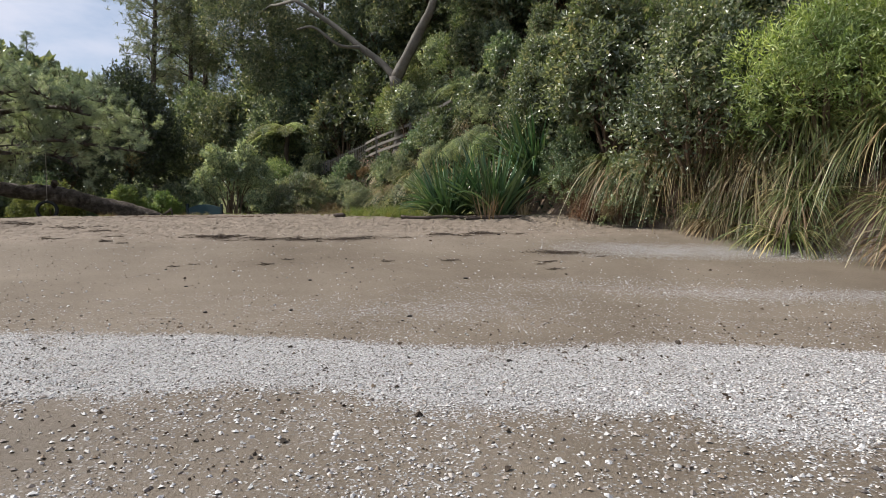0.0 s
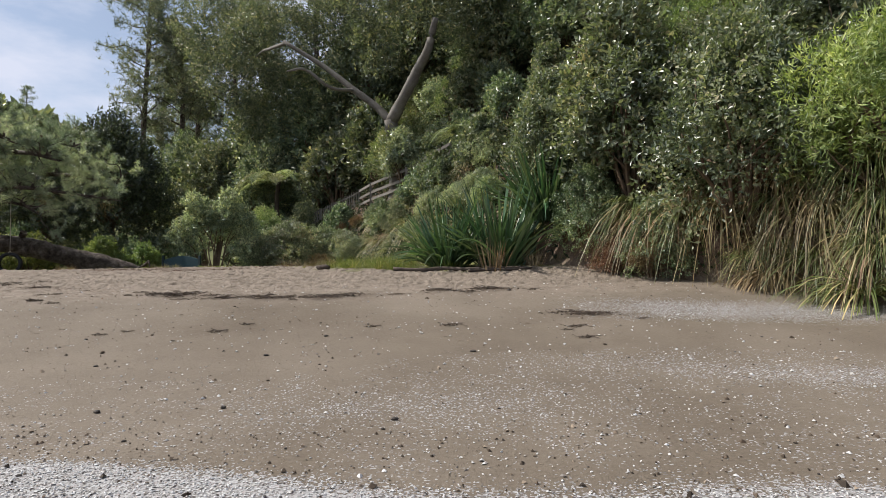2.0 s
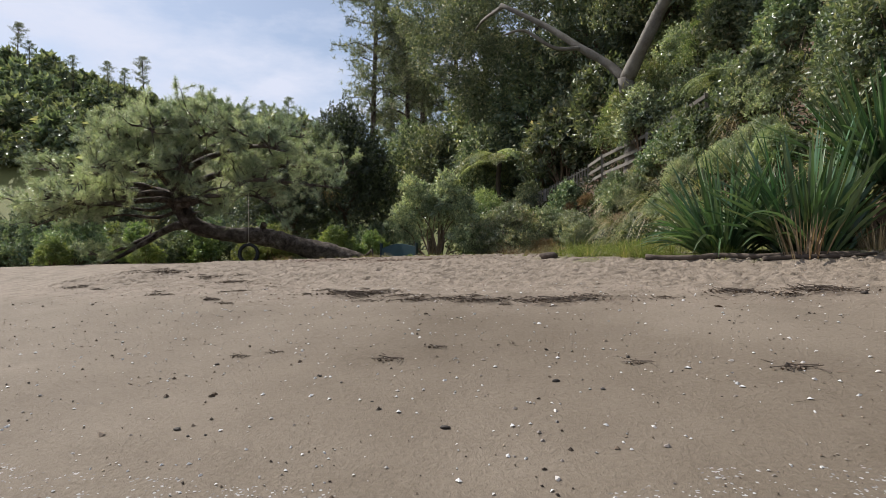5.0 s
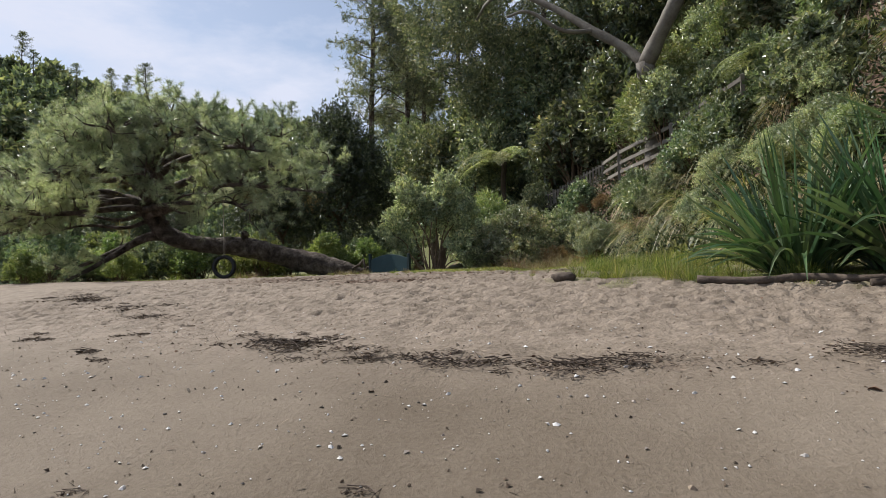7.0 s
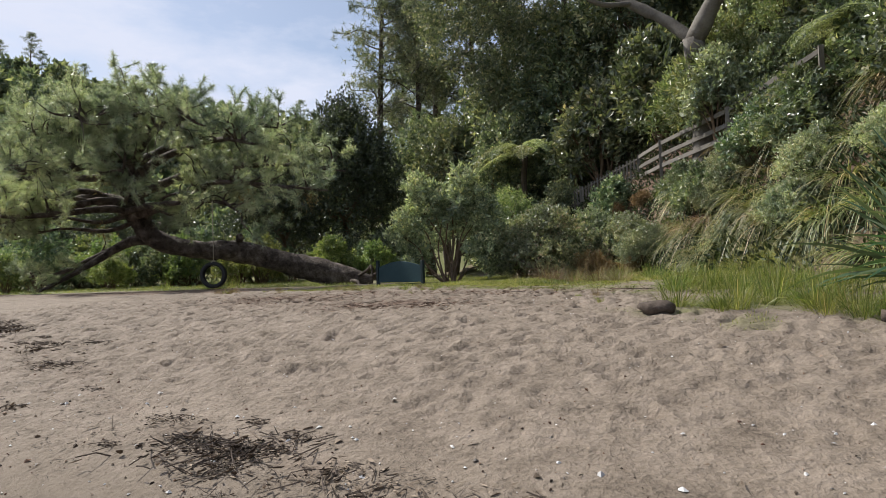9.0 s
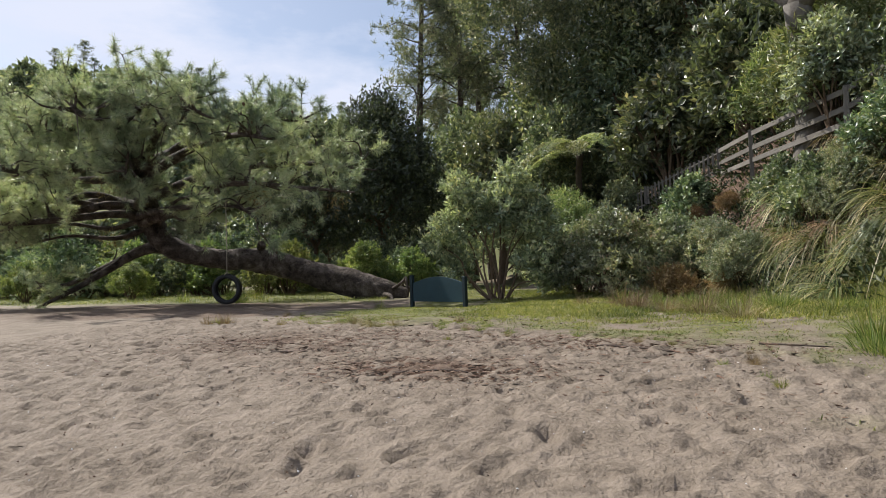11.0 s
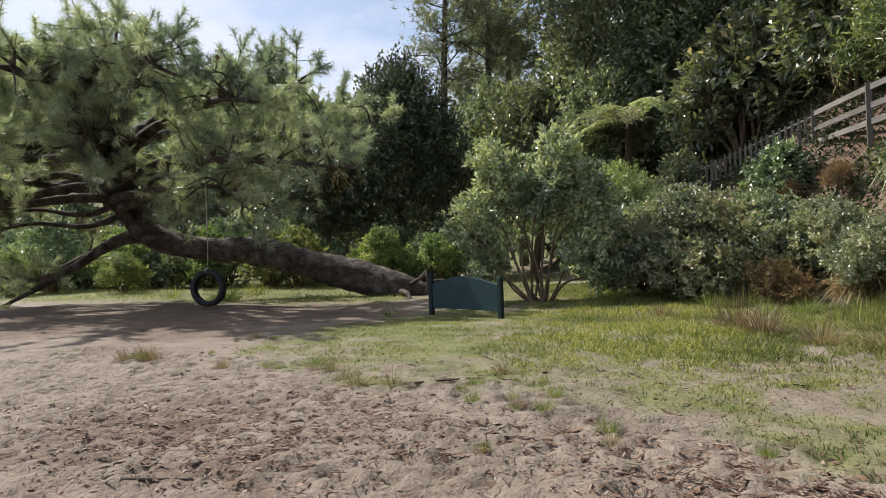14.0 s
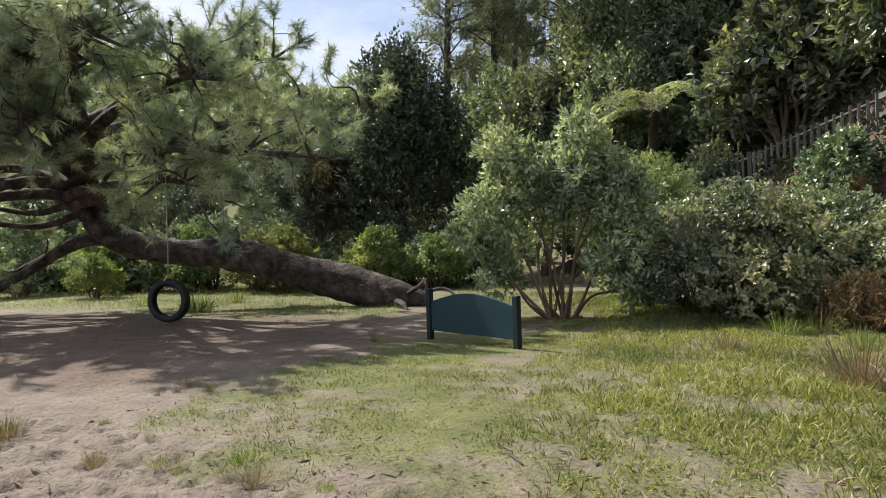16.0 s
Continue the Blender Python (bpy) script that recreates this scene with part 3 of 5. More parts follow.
# trodden dry sand: dents with soft rims
rng = np.random.default_rng(21)
for _ in range(9000):
    cx, cy = rng.uniform(-14, 5), rng.uniform(15.6, 23.6)
    if beyond_toe(cx, cy) > -0.6 or edge_distance(np.array([cx]), np.array([cy]), LAWN)[0] > 0.3:
        continue
    a, la, lb, dp = rng.uniform(0, 3.14), rng.uniform(0.055, 0.11), rng.uniform(0.045, 0.075), rng.uniform(0.008, 0.034) * smooth(15.2, 17.2, cy)
    i0, i1 = np.searchsorted(xs, (cx - 0.5, cx + 0.5))
    j0, j1 = np.searchsorted(ys, (cy - 0.5, cy + 0.5))
    dx, dy = GX[j0:j1, i0:i1] - cx, GY[j0:j1, i0:i1] - cy
    u, v = (dx * math.cos(a) + dy * math.sin(a)) / la, (-dx * math.sin(a) + dy * math.cos(a)) / lb
    q = u * u + v * v
    GZ[j0:j1, i0:i1] += -dp * np.exp(-q) + dp * 0.45 * np.exp(-(np.sqrt(q) - 1.6) ** 2 / 0.2)
grassy = edge_distance(GX, GY, LAWN) + 0.5 * wave(GX, GY, 31, 0.8) + 0.3 * wave(GX, GY, 32, 0.25)
z_grass = smooth(-0.25, 0.3, grassy) * np.clip(0.55 + 0.6 * wave(GX, GY, 33, 0.9) + 0.45 * wave(GX, GY, 43, 0.22) + 0.3 * smooth(24, 27, GY), 0, 1)
# bare soil below the pine, its dark ellipse painting in the crown's cast shadow
pine_shade_soil = smooth(-1.0, 1.0, 5.0 - np.hypot((GX + 19) / 1.35, GY - 28) + wave(GX, GY, 34, 1.0)) * 0.75
path_strip = smooth(0.5, 0.0, np.abs(GX - (-14.6 - 0.45 * (GY - 33)))) * smooth(28, 30, GY) * smooth(46, 40, GY)
flat_left = smooth(29.5, 33.0, GY + 0.9 * wave(GX, GY, 35, 1.5)) * smooth(-13.5, -15.5, GX)
inner = beyond_toe(GX, GY)
z_grass = np.clip(np.maximum(z_grass, flat_left * 0.9) * (1 - path_strip) * (1 - pine_shade_soil * smooth(-11.5, -13, GX) * (GY < 30.5)), 0, 1)
z_grass = np.maximum(z_grass * smooth(58, 46, GY), 0.95 * smooth(52, 64, GY))
z_shell = shell_amount(GX, GY)
z_damp = smooth(16.0, 13.8, GY + 0.35 * wave(GX, GY, 36, 1.6)) * 0.92
litter_patch = 0.8 * np.exp(-(((GX + 9.2) / 1.6) ** 2 + ((GY - 21.2) / 0.9) ** 2)) + 0.8 * np.exp(-(((GX + 6.7) / 0.9) ** 2 + ((GY - 20.3) / 0.6) ** 2))
wrack_y = np.interp(GX, [-13, -10, -8, -6, -4, -1, 2], [18.6, 17.6, 16.4, 15.5, 15.0, 15.0, 15.6])
wrack_patch = 0.22 * smooth(0.3, 0.05, np.abs(GY - wrack_y + 0.2 * wave(GX, GY, 38, 0.5))) * smooth(0.0, 0.6, wave(GX, GY, 39, 0.3) + 0.6 * wave(GX, GY, 40, 0.13)) * smooth(3, 1, GX)
z_soil_shade = np.clip(np.maximum.reduce([wrack_patch, smooth(46, 58, GY), pine_shade_soil, smooth(-0.25, 0.3, inner), path_strip * 0.35, litter_patch * np.clip(0.6 + wave(GX, GY, 37, 0.3), 0, 1)]), 0, 1)
ny, nx = GX.shape
jj, ii = np.meshgrid(np.arange(ny - 1), np.arange(nx - 1), indexing="ij")
o = jj * nx + ii
ground = part("ground", (np.stack([GX, GY, GZ], -1).reshape(-1, 3), np.stack([o, o + 1, o + nx + 1, o + nx], -1).reshape(-1, 4)), M_GROUND, smooth=True)
tagged(ground, "sandy beach rising to turf and a steep bush-covered hill", "ground", kind="structure")
zones = ground.data.attributes.new("zones", "FLOAT_COLOR", "POINT")
zones.data.foreach_set("color", np.stack([z_grass, z_shell, z_damp, z_soil_shade], -1).astype(np.float32).ravel())


# ---- leaning pine ----
def needle_tufts(rng, pos, way, count, length, width):
    """Bursts of long needles round the twig ends, each needle one sliver."""
    k = len(pos) * count
    p = np.repeat(pos, count, 0) - np.repeat(unit(way), count, 0) * rng.uniform(0, 0.22, (k, 1))
    d = unit(np.repeat(unit(way), count, 0) * 0.75 + unit(rng.normal(0, 1, (k, 3))))
    ln = rng.uniform(0.65, 1.15, (k, 1)) * length
    side = unit(np.cross(d, rng.normal(0, 1, (k, 3)))) * width / 2
    tip = p + d * ln
    tip[:, 2] -= 0.02
    v = np.stack([p - side, p + side, tip], 1).reshape(-1, 3)
    return v, (np.arange(k)[:, None] * 3 + [0, 1, 2])


def leaning_pine():
    rng = np.random.default_rng(5)
    ob = thing("leaning_pine", "old pine, thick trunk leaning low, wide needle crown", "tree", at=(-16.3, 34.5, 2.1))
    B = np.array([-16.3, 34.5, 2.1])
    line = curve_points(np.array([(-15.4, 34.85, 2.25), (-16.2, 34.6, 2.42), (-17.07, 34.35, 2.62), (-18.48, 33.89, 3.02), (-19.72, 33.41, 3.41), (-20.77, 32.93, 3.69), (-21.89, 32.29, 3.80),
                                  (-22.78, 31.67, 3.98), (-23.5, 31.13, 4.32), (-23.85, 30.8, 5.05), (-23.95, 30.6, 5.9), (-24.1, 30.3, 6.8)]) - B, 6)
    part("trunk", tube(line, [0.2, 0.42, 0.50, 0.47, 0.43, 0.47, 0.36, 0.35, 0.40, 0.40, 0.34, 0.24], 24, 0.06, 3), M_BARK, ob, smooth=True)
    for pts, r in (([(-20.6, 32.9, 4.1), (-20.5, 32.8, 4.32), (-20.3, 32.75, 4.2)], 0.16), ([(-16.0, 34.5, 2.4), (-15.2, 34.2, 2.75), (-14.9, 33.9, 2.85), (-14.75, 33.75, 2.3)], 0.07),
                   ([(-15.8, 34.9, 2.4), (-15.0, 35.0, 2.6), (-14.3, 34.7, 2.25)], 0.06), ([(-16.0, 34.2, 2.3), (-15.4, 33.6, 2.3), (-15.0, 33.2, 2.08)], 0.09)):
        part("root" if r < 0.1 else "burl", tube(curve_points(np.array(pts) - B, 4), [r, r * 0.9, r * 0.4], 7, 0.1, 7), M_BARK, ob, smooth=True)
    tips, ways, twigs = [], [], []

    def bough(pts, r0, sub, reach, first=0.35):
        ln = curve_points(np.array(pts, float) - B, 6)
        part("bough", tube(ln, [r0, r0 * 0.75, r0 * 0.45, r0 * 0.15], 9, 0.06, int(r0 * 1000)), M_BARK, ob, smooth=True)
        for i in range(sub):
            u = first + (1 - first) * (i + rng.uniform(0, 1)) / sub
            a = ln[min(int(u * (len(ln) - 1)), len(ln) - 2)]
            fwd = unit(ln[min(int(u * (len(ln) - 1)) + 1, len(ln) - 1)] - a)
            out = unit(fwd * 0.5 + unit(rng.normal(0, 1, 3) * [1, 1, 0.55]) + [0, 0, 0.25])
            tip = a + out * reach * rng.uniform(0.45, 1.1) + [0, 0, rng.uniform(-0.1, 0.35)]
            br = limb_line(rng, a, tip, 0.14, 4)
            twigs.append(tube(br, [r0 * 0.22 + 0.008, 0.016, 0.008], 5))
            for _ in range(6):
                s = br[rng.integers(len(br) // 3, len(br))]
                w = unit(unit(tip - a) * 0.6 + rng.normal(0, 0.6, 3) + [0, 0, 0.35])
                e = s + w * rng.uniform(0.15, 0.65)
                twigs.append(tube(np.linspace(s, e, 3), [0.011, 0.006], 4))
                tips.append(e)
                ways.append(w)
                if rng.uniform() < 0.55:
                    tips.append(s + (e - s) * 0.45)
                    ways.append(w)
            tips.append(tip)
            ways.append(out)

    # the prop limb that rests its end on the sand, and its fellow
    bough([(-23.4, 31.2, 4.3), (-24.4, 30.7, 4.2), (-25.1, 30.0, 3.6), (-26.0, 29.1, 2.8), (-26.9, 28.2, 2.12)], 0.25, 3, 0.7, 0.5)
    bough([(-24.3, 30.7, 4.2), (-25.6, 30.3, 3.7), (-27.2, 29.6, 3.0), (-28.4, 29.2, 2.9)], 0.17, 9, 1.3)
    # spreading boughs
    C = np.array([-24.0, 30.5, 6.1])
    for end, r0, sub in (((-14.2, 29.9, 5.4), 0.18, 26), ((-14.8, 32.0, 6.4), 0.17, 24), ((-16.0, 28.4, 6.9), 0.19, 28), ((-17.0, 26.9, 7.5), 0.18, 26), ((-18.5, 27.3, 8.2), 0.18, 28),
                         ((-20.6, 25.2, 7.8), 0.19, 28), ((-22.6, 24.7, 6.2), 0.18, 26), ((-25.2, 24.6, 5.2), 0.18, 26), ((-27.8, 25.0, 5.0), 0.18, 26), ((-28.8, 27.0, 6.9), 0.19, 28),
                         ((-30.2, 30.0, 5.6), 0.18, 26), ((-26.0, 27.2, 8.2), 0.18, 26), ((-22.5, 28.2, 8.2), 0.18, 28), ((-23.5, 26.0, 7.6), 0.16, 26), ((-24.5, 34.5, 8.2), 0.17, 22), ((-19.0, 33.5, 8.0), 0.18, 24),
                         ((-28.5, 33.5, 7.2), 0.17, 22), ((-17.0, 29.2, 4.6), 0.13, 20), ((-20.5, 27.2, 6.2), 0.14, 22), ((-28.6, 26.4, 4.1), 0.14, 22), ((-26.6, 25.4, 4.4), 0.12, 18), ((-16.6, 30.9, 8.0), 0.15, 22)):
        e = np.array(end)
        st = C + rng.normal(0, 0.25, 3) + [0, 0, min(max(e[2] - 6.2, -0.9), 1.0)]
        m1 = st + (e - st) * 0.3 + rng.normal(0, 0.35, 3) + [0, 0, 0.5]
        m2 = st + (e - st) * 0.65 + rng.normal(0, 0.4, 3) + [0, 0, 0.35]
        bough([st, m1, m2, e], r0 * 1.1, sub, 1.45, 0.5)
    # bare, crooked lower limbs with a few tufts at their ends
    for a, b, c, e, r0 in (((-23.7, 30.8, 5.0), (-22.8, 30.4, 5.5), (-21.6, 30.2, 5.1), (-20.2, 30.0, 5.2), 0.10), ((-23.8, 30.7, 5.5), (-22.6, 30.2, 5.2), (-21.2, 29.6, 5.7), (-19.4, 29.4, 5.8), 0.11),
                           ((-24.0, 30.6, 5.4), (-25.0, 29.9, 5.0), (-26.2, 29.0, 5.2), (-27.4, 28.2, 4.9), 0.12), ((-23.9, 30.6, 5.0), (-24.3, 29.6, 4.6), (-25.6, 28.6, 4.7), (-26.8, 27.6, 4.3), 0.11),
                           ((-23.8, 30.6, 5.9), (-23.0, 29.4, 5.6), (-22.0, 28.8, 6.0), (-21.0, 28.0, 5.8), 0.10), ((-23.6, 30.9, 4.7), (-22.9, 30.9, 4.9), (-22.3, 30.5, 4.6), (-21.3, 30.4, 4.8), 0.07),
                           ((-24.1, 30.4, 5.6), (-25.4, 30.0, 5.9), (-26.6, 29.6, 5.5), (-28.2, 29.0, 5.7), 0.11)):
        bough([a, b, c, e], r0, 4, 0.7, 0.75)
    part("twig_mass", joined(*twigs), M_BARK, ob, smooth=True)
    part("needle_mass", needle_tufts(rng, np.array(tips), np.array(ways), 60, 0.25, 0.014), M_NEEDLE, ob)
    dead = []
    for c in ((-15.1, 30.2, 5.2), (-24.9, 29.9, 4.6), (-23.0, 28.5, 6.2), (-17.0, 28.9, 5.3)):
        dead.append(leaves(rng, np.array(c) - B + rng.normal(0, 0.22, (160, 3)), rng.normal(0, 1, (160, 3)) - [0, 0, 0.5], 0.16, 0.02))
    part("dead_foliage", joined(*dead), M_RUST, ob, "rust-brown dead needles")
    cones = np.array(tips)[rng.choice(len(tips), 70, replace=False)]
    for c in cones:
        p = np.array([c, c + [0.02, 0, -0.05], c + [0.03, 0, -0.12]])
        part("cone", tube(curve_points(p, 3), [0.015, 0.045, 0.04, 0.012], 6, 0.15, 4), M_TWIG, ob, "brown pine cone")


leaning_pine()


# ---- tyre swing and low board ----
def ring(radius, prof, steps=40):
    """A wheel-shaped solid from a closed profile (outward, across), standing in the xz plane."""
    prof = np.array(prof)
    a = np.linspace(0, 2 * np.pi, steps, endpoint=False)
    rr = radius + prof[:, 0]
    v = np.stack([np.cos(a)[:, None] * rr, np.broadcast_to(prof[:, 1], (steps, len(prof))), np.sin(a)[:, None] * rr], -1)
    k = len(prof)
    i, j = np.meshgrid(np.arange(steps), np.arange(k), indexing="ij")
    f = np.stack([i * k + j, ((i + 1) % steps) * k + j, ((i + 1) % steps) * k + (j + 1) % k, i * k + (j + 1) % k], -1).reshape(-1, 4)
    return v.reshape(-1, 3), f


def tyre_swing(at, turn):
    ob = thing("tyre_swing", "worn black tyre hanging on a pale rope over the sand", "swing", at=at, turn=turn)
    tyre = part("tyre", ring(0.46, [(0, -0.075), (-0.02, -0.095), (-0.07, -0.1), (-0.115, -0.085), (-0.125, -0.06), (-0.10, -0.065), (-0.04, -0.08), (-0.02, 0), (-0.04, 0.08),
                                    (-0.10, 0.065), (-0.125, 0.06), (-0.115, 0.085), (-0.07, 0.1), (-0.02, 0.095), (0, 0.075), (0.004, 0)]), M_RUBBER, ob, smooth=True)
    treads = []
    for i in range(46):
        a = i * 2 * math.pi / 46
        for s in (-1, 1):
            q = np.array([(0.458, s * 0.012), (0.458, s * 0.07), (0.468, s * 0.07), (0.468, s * 0.012)])
            v = [[math.cos(a + da + s * w * 0.03) * r, w, math.sin(a + da + s * w * 0.03) * r] for da in (-0.045, 0.03) for r, w in q]
            treads.append((np.array(v), np.array([[0, 1, 2, 3], [7, 6, 5, 4], [0, 4, 5, 1], [1, 5, 6, 2], [2, 6, 7, 3], [3, 7, 4, 0]])))
    part("tread", joined(*treads), M_RUBBER, tyre)
    part("rope", tube(np.array([(0, 0, 0.34), (0.005, 0.01, 1.2), (0, 0, 2.3), (0, 0.02, 3.35)]), [0.014, 0.014], 6), M_ROPE, ob, smooth=True)
    part("knot", tube(curve_points([(-0.03, -0.11, 0.44), (0.02, -0.115, 0.49), (0, 0, 0.51), (0.02, 0.115, 0.47), (-0.02, 0.11, 0.40), (0, 0.02, 0.32)], 4), [0.016, 0.016], 6), M_ROPE, ob, smooth=True)


tyre_swing((-18.62, 29.28, 2.70), radians(20))


def box_geo(sx, sy, sz, z0=0.0, bevel=0.006):
    bm = bmesh.new()
    bmesh.ops.create_cube(bm, size=1)
    for v in bm.verts:
        v.co = Vector((v.co.x * sx, v.co.y * sy, (v.co.z + 0.5) * sz + z0))
    if bevel:
        bmesh.ops.bevel(bm, geom=bm.edges[:], offset=bevel, segments=2, affect="EDGES", profile=0.5)
    return bm


def low_board():
    """A painted board with an arched top between two posts."""
    L, R = np.array([-12.10, 29.42]), np.array([-10.27, 28.78])
    mid, d = (L + R) / 2, R - L
    w = float(np.hypot(*d))
    ob = thing("low_sign_board", "dark teal wooden board with arched top between two posts", "sign",
               at=(mid[0], mid[1], land_at(*mid)), turn=math.atan2(d[1], d[0]))
    for s in (-1, 1):
        p = part("post", box_geo(0.095, 0.095, 0.90 if s < 0 else 0.88, -0.10 if s > 0 else -0.06, 0.012), M_TEALPOST, ob)
        p.location.x = s * (w / 2)
    hw = w / 2 - 0.06
    xs_ = np.linspace(-hw, hw, 25)
    bottom = 0.15
    topz = 0.63 + 0.155 * np.cos(np.clip(xs_ / hw, -1, 1) * np.pi / 2) ** 1.0
    bm = bmesh.new()
    lo = [bm.verts.new((x, -0.022, bottom)) for x in xs_]
    hi = [bm.verts.new((x, -0.022, z)) for x, z in zip(xs_, topz)]
    f = bm.faces.new(lo + hi[::-1])
    ext = bmesh.ops.extrude_face_region(bm, geom=[f])
    for v in ext["geom"]:
        if isinstance(v, bmesh.types.BMVert):
            v.co.y += 0.044
    bmesh.ops.recalc_face_normals(bm, faces=bm.faces[:])
    bmesh.ops.bevel(bm, geom=[e for e in bm.edges if len(e.link_faces) == 2 and e.calc_face_angle(0) > 0.8], offset=0.006, segments=2, affect="EDGES", profile=0.5)
    part("board", bm, M_TEAL, ob)
    bolt = part("bolt", tube(np.array([(0.12, -0.021, 0.52), (0.12, -0.028, 0.52)]), [0.011, 0.009], 8), M_FENCE, ob, "small pale bolt head")


low_board()


# ---- fence on the hill path ----
def hill_fence():
    ob = thing("path_fence", "weathered grey timber rail and picket fence climbing the bush path", "fence", at=(-4.0, 35.7, 5.0))
    B = np.array([-4.0, 35.7, 5.0])
    tops = [(-10.6, 44.4, 5.9), (-7.9, 41.7, 6.35), (-4.95, 38.5, 7.05), (-3.95, 35.75, 7.0), (-1.85, 32.9, 7.25), (0.3, 30.6, 8.0)]

    def bar(name, a, b, r):
        a, b = np.array(a) - B, np.array(b) - B
        bm = box_geo(r[0], r[1], float(np.linalg.norm(b - a)), 0, 0.006)
        p = part(name, bm, M_FENCE, ob)
        q = Vector(b - a).to_track_quat("Z", "Y")
        p.location, p.rotation_mode, p.rotation_quaternion = a, "QUATERNION", q

    for i, t in enumerate(tops):
        bar("post", (t[0], t[1], t[2] - 1.5), t, (0.12, 0.12))
    for i, (a, b) in enumerate(zip(tops[:-1], tops[1:])):
        a, b = np.array(a), np.array(b)
        if i < 2:
            for h in (0.18, 0.75):
                bar("rail", a - [0, 0, h], b - [0, 0, h], (0.07, 0.05))
            k = int(np.linalg.norm(b - a) / 0.24)
            for j in range(1, k):
                p = a + (b - a) * j / k
                bar("picket", p - [0.03, 0.03, 1.0], p - [0.03, 0.03, 0.04 + 0.03 * ((j * 7) % 3)], (0.075, 0.025))
        else:
            for h in (0.12, 0.55, 0.92):
                bar("rail", a - [0, 0, h], b - [0, 0, h], (0.045, 0.14))


hill_fence()


# ---- shrubs and trees that can be told apart ----
def put(ob, x, y, turn=0.0, size=1.0, dz=0.0, stretch=1.0):
    ob.matrix_basis = Matrix.Translation((x, y, land_at(x, y) + dz)) @ pose(0, 0, 0, 0, 0, turn) @ Matrix.Diagonal((size, size, size * stretch, 1))
    return ob


def again(ob, x, y, turn=0.0, size=1.0, dz=0.0, stretch=1.0, lean=0.0):
    c = copy_thing(ob, Matrix.Identity(4))
    c.matrix_basis = Matrix.Translation((x, y, land_at(x, y) + dz)) @ pose(0, 0, 0, lean, 0, turn) @ Matrix.Diagonal((size, size, size * stretch, 1))
    return c


put(woody_plant("broadleaf_shrub", "multi-stemmed grey-green broadleaf shrub behind the sign board", "shrub", 41, 4.0, 4.0, 3.4, 0.5, 22, 1125, 16, (0.15, 0.06), M_GREY, M_TWIG, 0.04, 7, 0.11, 0.4,
                masses=[((-1.05, 0, 3.25), (0.42, 0.4, 0.5)), ((-0.75, 0.1, 2.75), (0.55, 0.5, 0.5)), ((0.55, 0, 3.45), (0.42, 0.4, 0.5)), ((0.75, 0.1, 2.95), (0.6, 0.5, 0.5)), ((0.15, -0.2, 2.6), (0.55, 0.5, 0.5)), ((-1.35, -0.1, 2.1), (0.55, 0.55, 0.45)),
                        ((-1.75, 0, 1.55), (0.4, 0.4, 0.35)), ((-0.9, 0.3, 1.3), (0.6, 0.5, 0.4)), ((1.2, 0, 2.3), (0.6, 0.5, 0.5)), ((1.5, 0.2, 1.6), (0.55, 0.5, 0.5)), ((1.15, -0.2, 1.0), (0.6, 0.5, 0.4)), ((0.3, 0.5, 1.9), (0.7, 0.5, 0.5)),
                        ((-0.3, 0.5, 3.1), (0.4, 0.4, 0.4)), ((-1.2, 0.2, 0.75), (0.45, 0.4, 0.3)), ((1.5, 0.3, 0.6), (0.45, 0.4, 0.3))]), -10.9, 32.4, 20)
put(woody_plant("low_bush", "dense low bush with small glossy leaves at the hill foot", "bush", 42, 2.3, 4.2, 3.0, 0.1, 20, 1050, 16, (0.11, 0.055), M_PALE, M_TWIG, 0.03, 5, 0.1), -7.7, 33.3, 0)
lowb = bpy.data.objects["low_bush"]
for x, y, tt, s in ((-6.3, 34.2, 70, 0.95), (-5.0, 33.4, 150, 0.6), (-8.9, 34.6, 220, 0.9), (-4.2, 31.6, 40, 0.5)):
    again(lowb, x, y, tt, s)
put(woody_plant("feathery_shrub", "yellow-green feathery shrub at the hill foot", "shrub", 43, 3.4, 3.0, 2.6, 0.6, 15, 900, 19, (0.12, 0.02), M_FINE, M_TWIG, 0.04, 4, 0.11), -9.9, 36.3, 0)
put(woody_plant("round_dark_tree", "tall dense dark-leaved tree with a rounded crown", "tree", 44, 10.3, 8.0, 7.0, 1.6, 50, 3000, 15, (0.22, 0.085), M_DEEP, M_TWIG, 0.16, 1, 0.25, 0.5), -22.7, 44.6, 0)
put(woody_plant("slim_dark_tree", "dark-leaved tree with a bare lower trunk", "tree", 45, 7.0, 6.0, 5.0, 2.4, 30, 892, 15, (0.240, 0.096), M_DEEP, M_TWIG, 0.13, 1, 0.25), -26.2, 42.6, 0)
put(woody_plant("yellow_shrub", "sunlit yellow-green shrub under the trees", "shrub", 46, 2.2, 3.0, 2.4, 0.1, 15, 393, 16, (0.149, 0.069), M_LIME, M_TWIG, 0.03, 4, 0.12, group="yellow shrubs"), -23.4, 37.8, 0)
lime = bpy.data.objects["yellow_shrub"]
for x, y, t, s in ((-25.6, 38.6, 80, 1.0), (-20.4, 39.5, 200, 0.95), (-29.5, 38.5, 140, 1.15), (-33.5, 37.0, 20, 1.2), (-38, 39, 0, 1.3), (-18.2, 40.2, 10, 0.8), (-30.5, 34.8, 33, 0.7), (-36, 33, 75, 0.8)):
    again(lime, x, y, t, s)

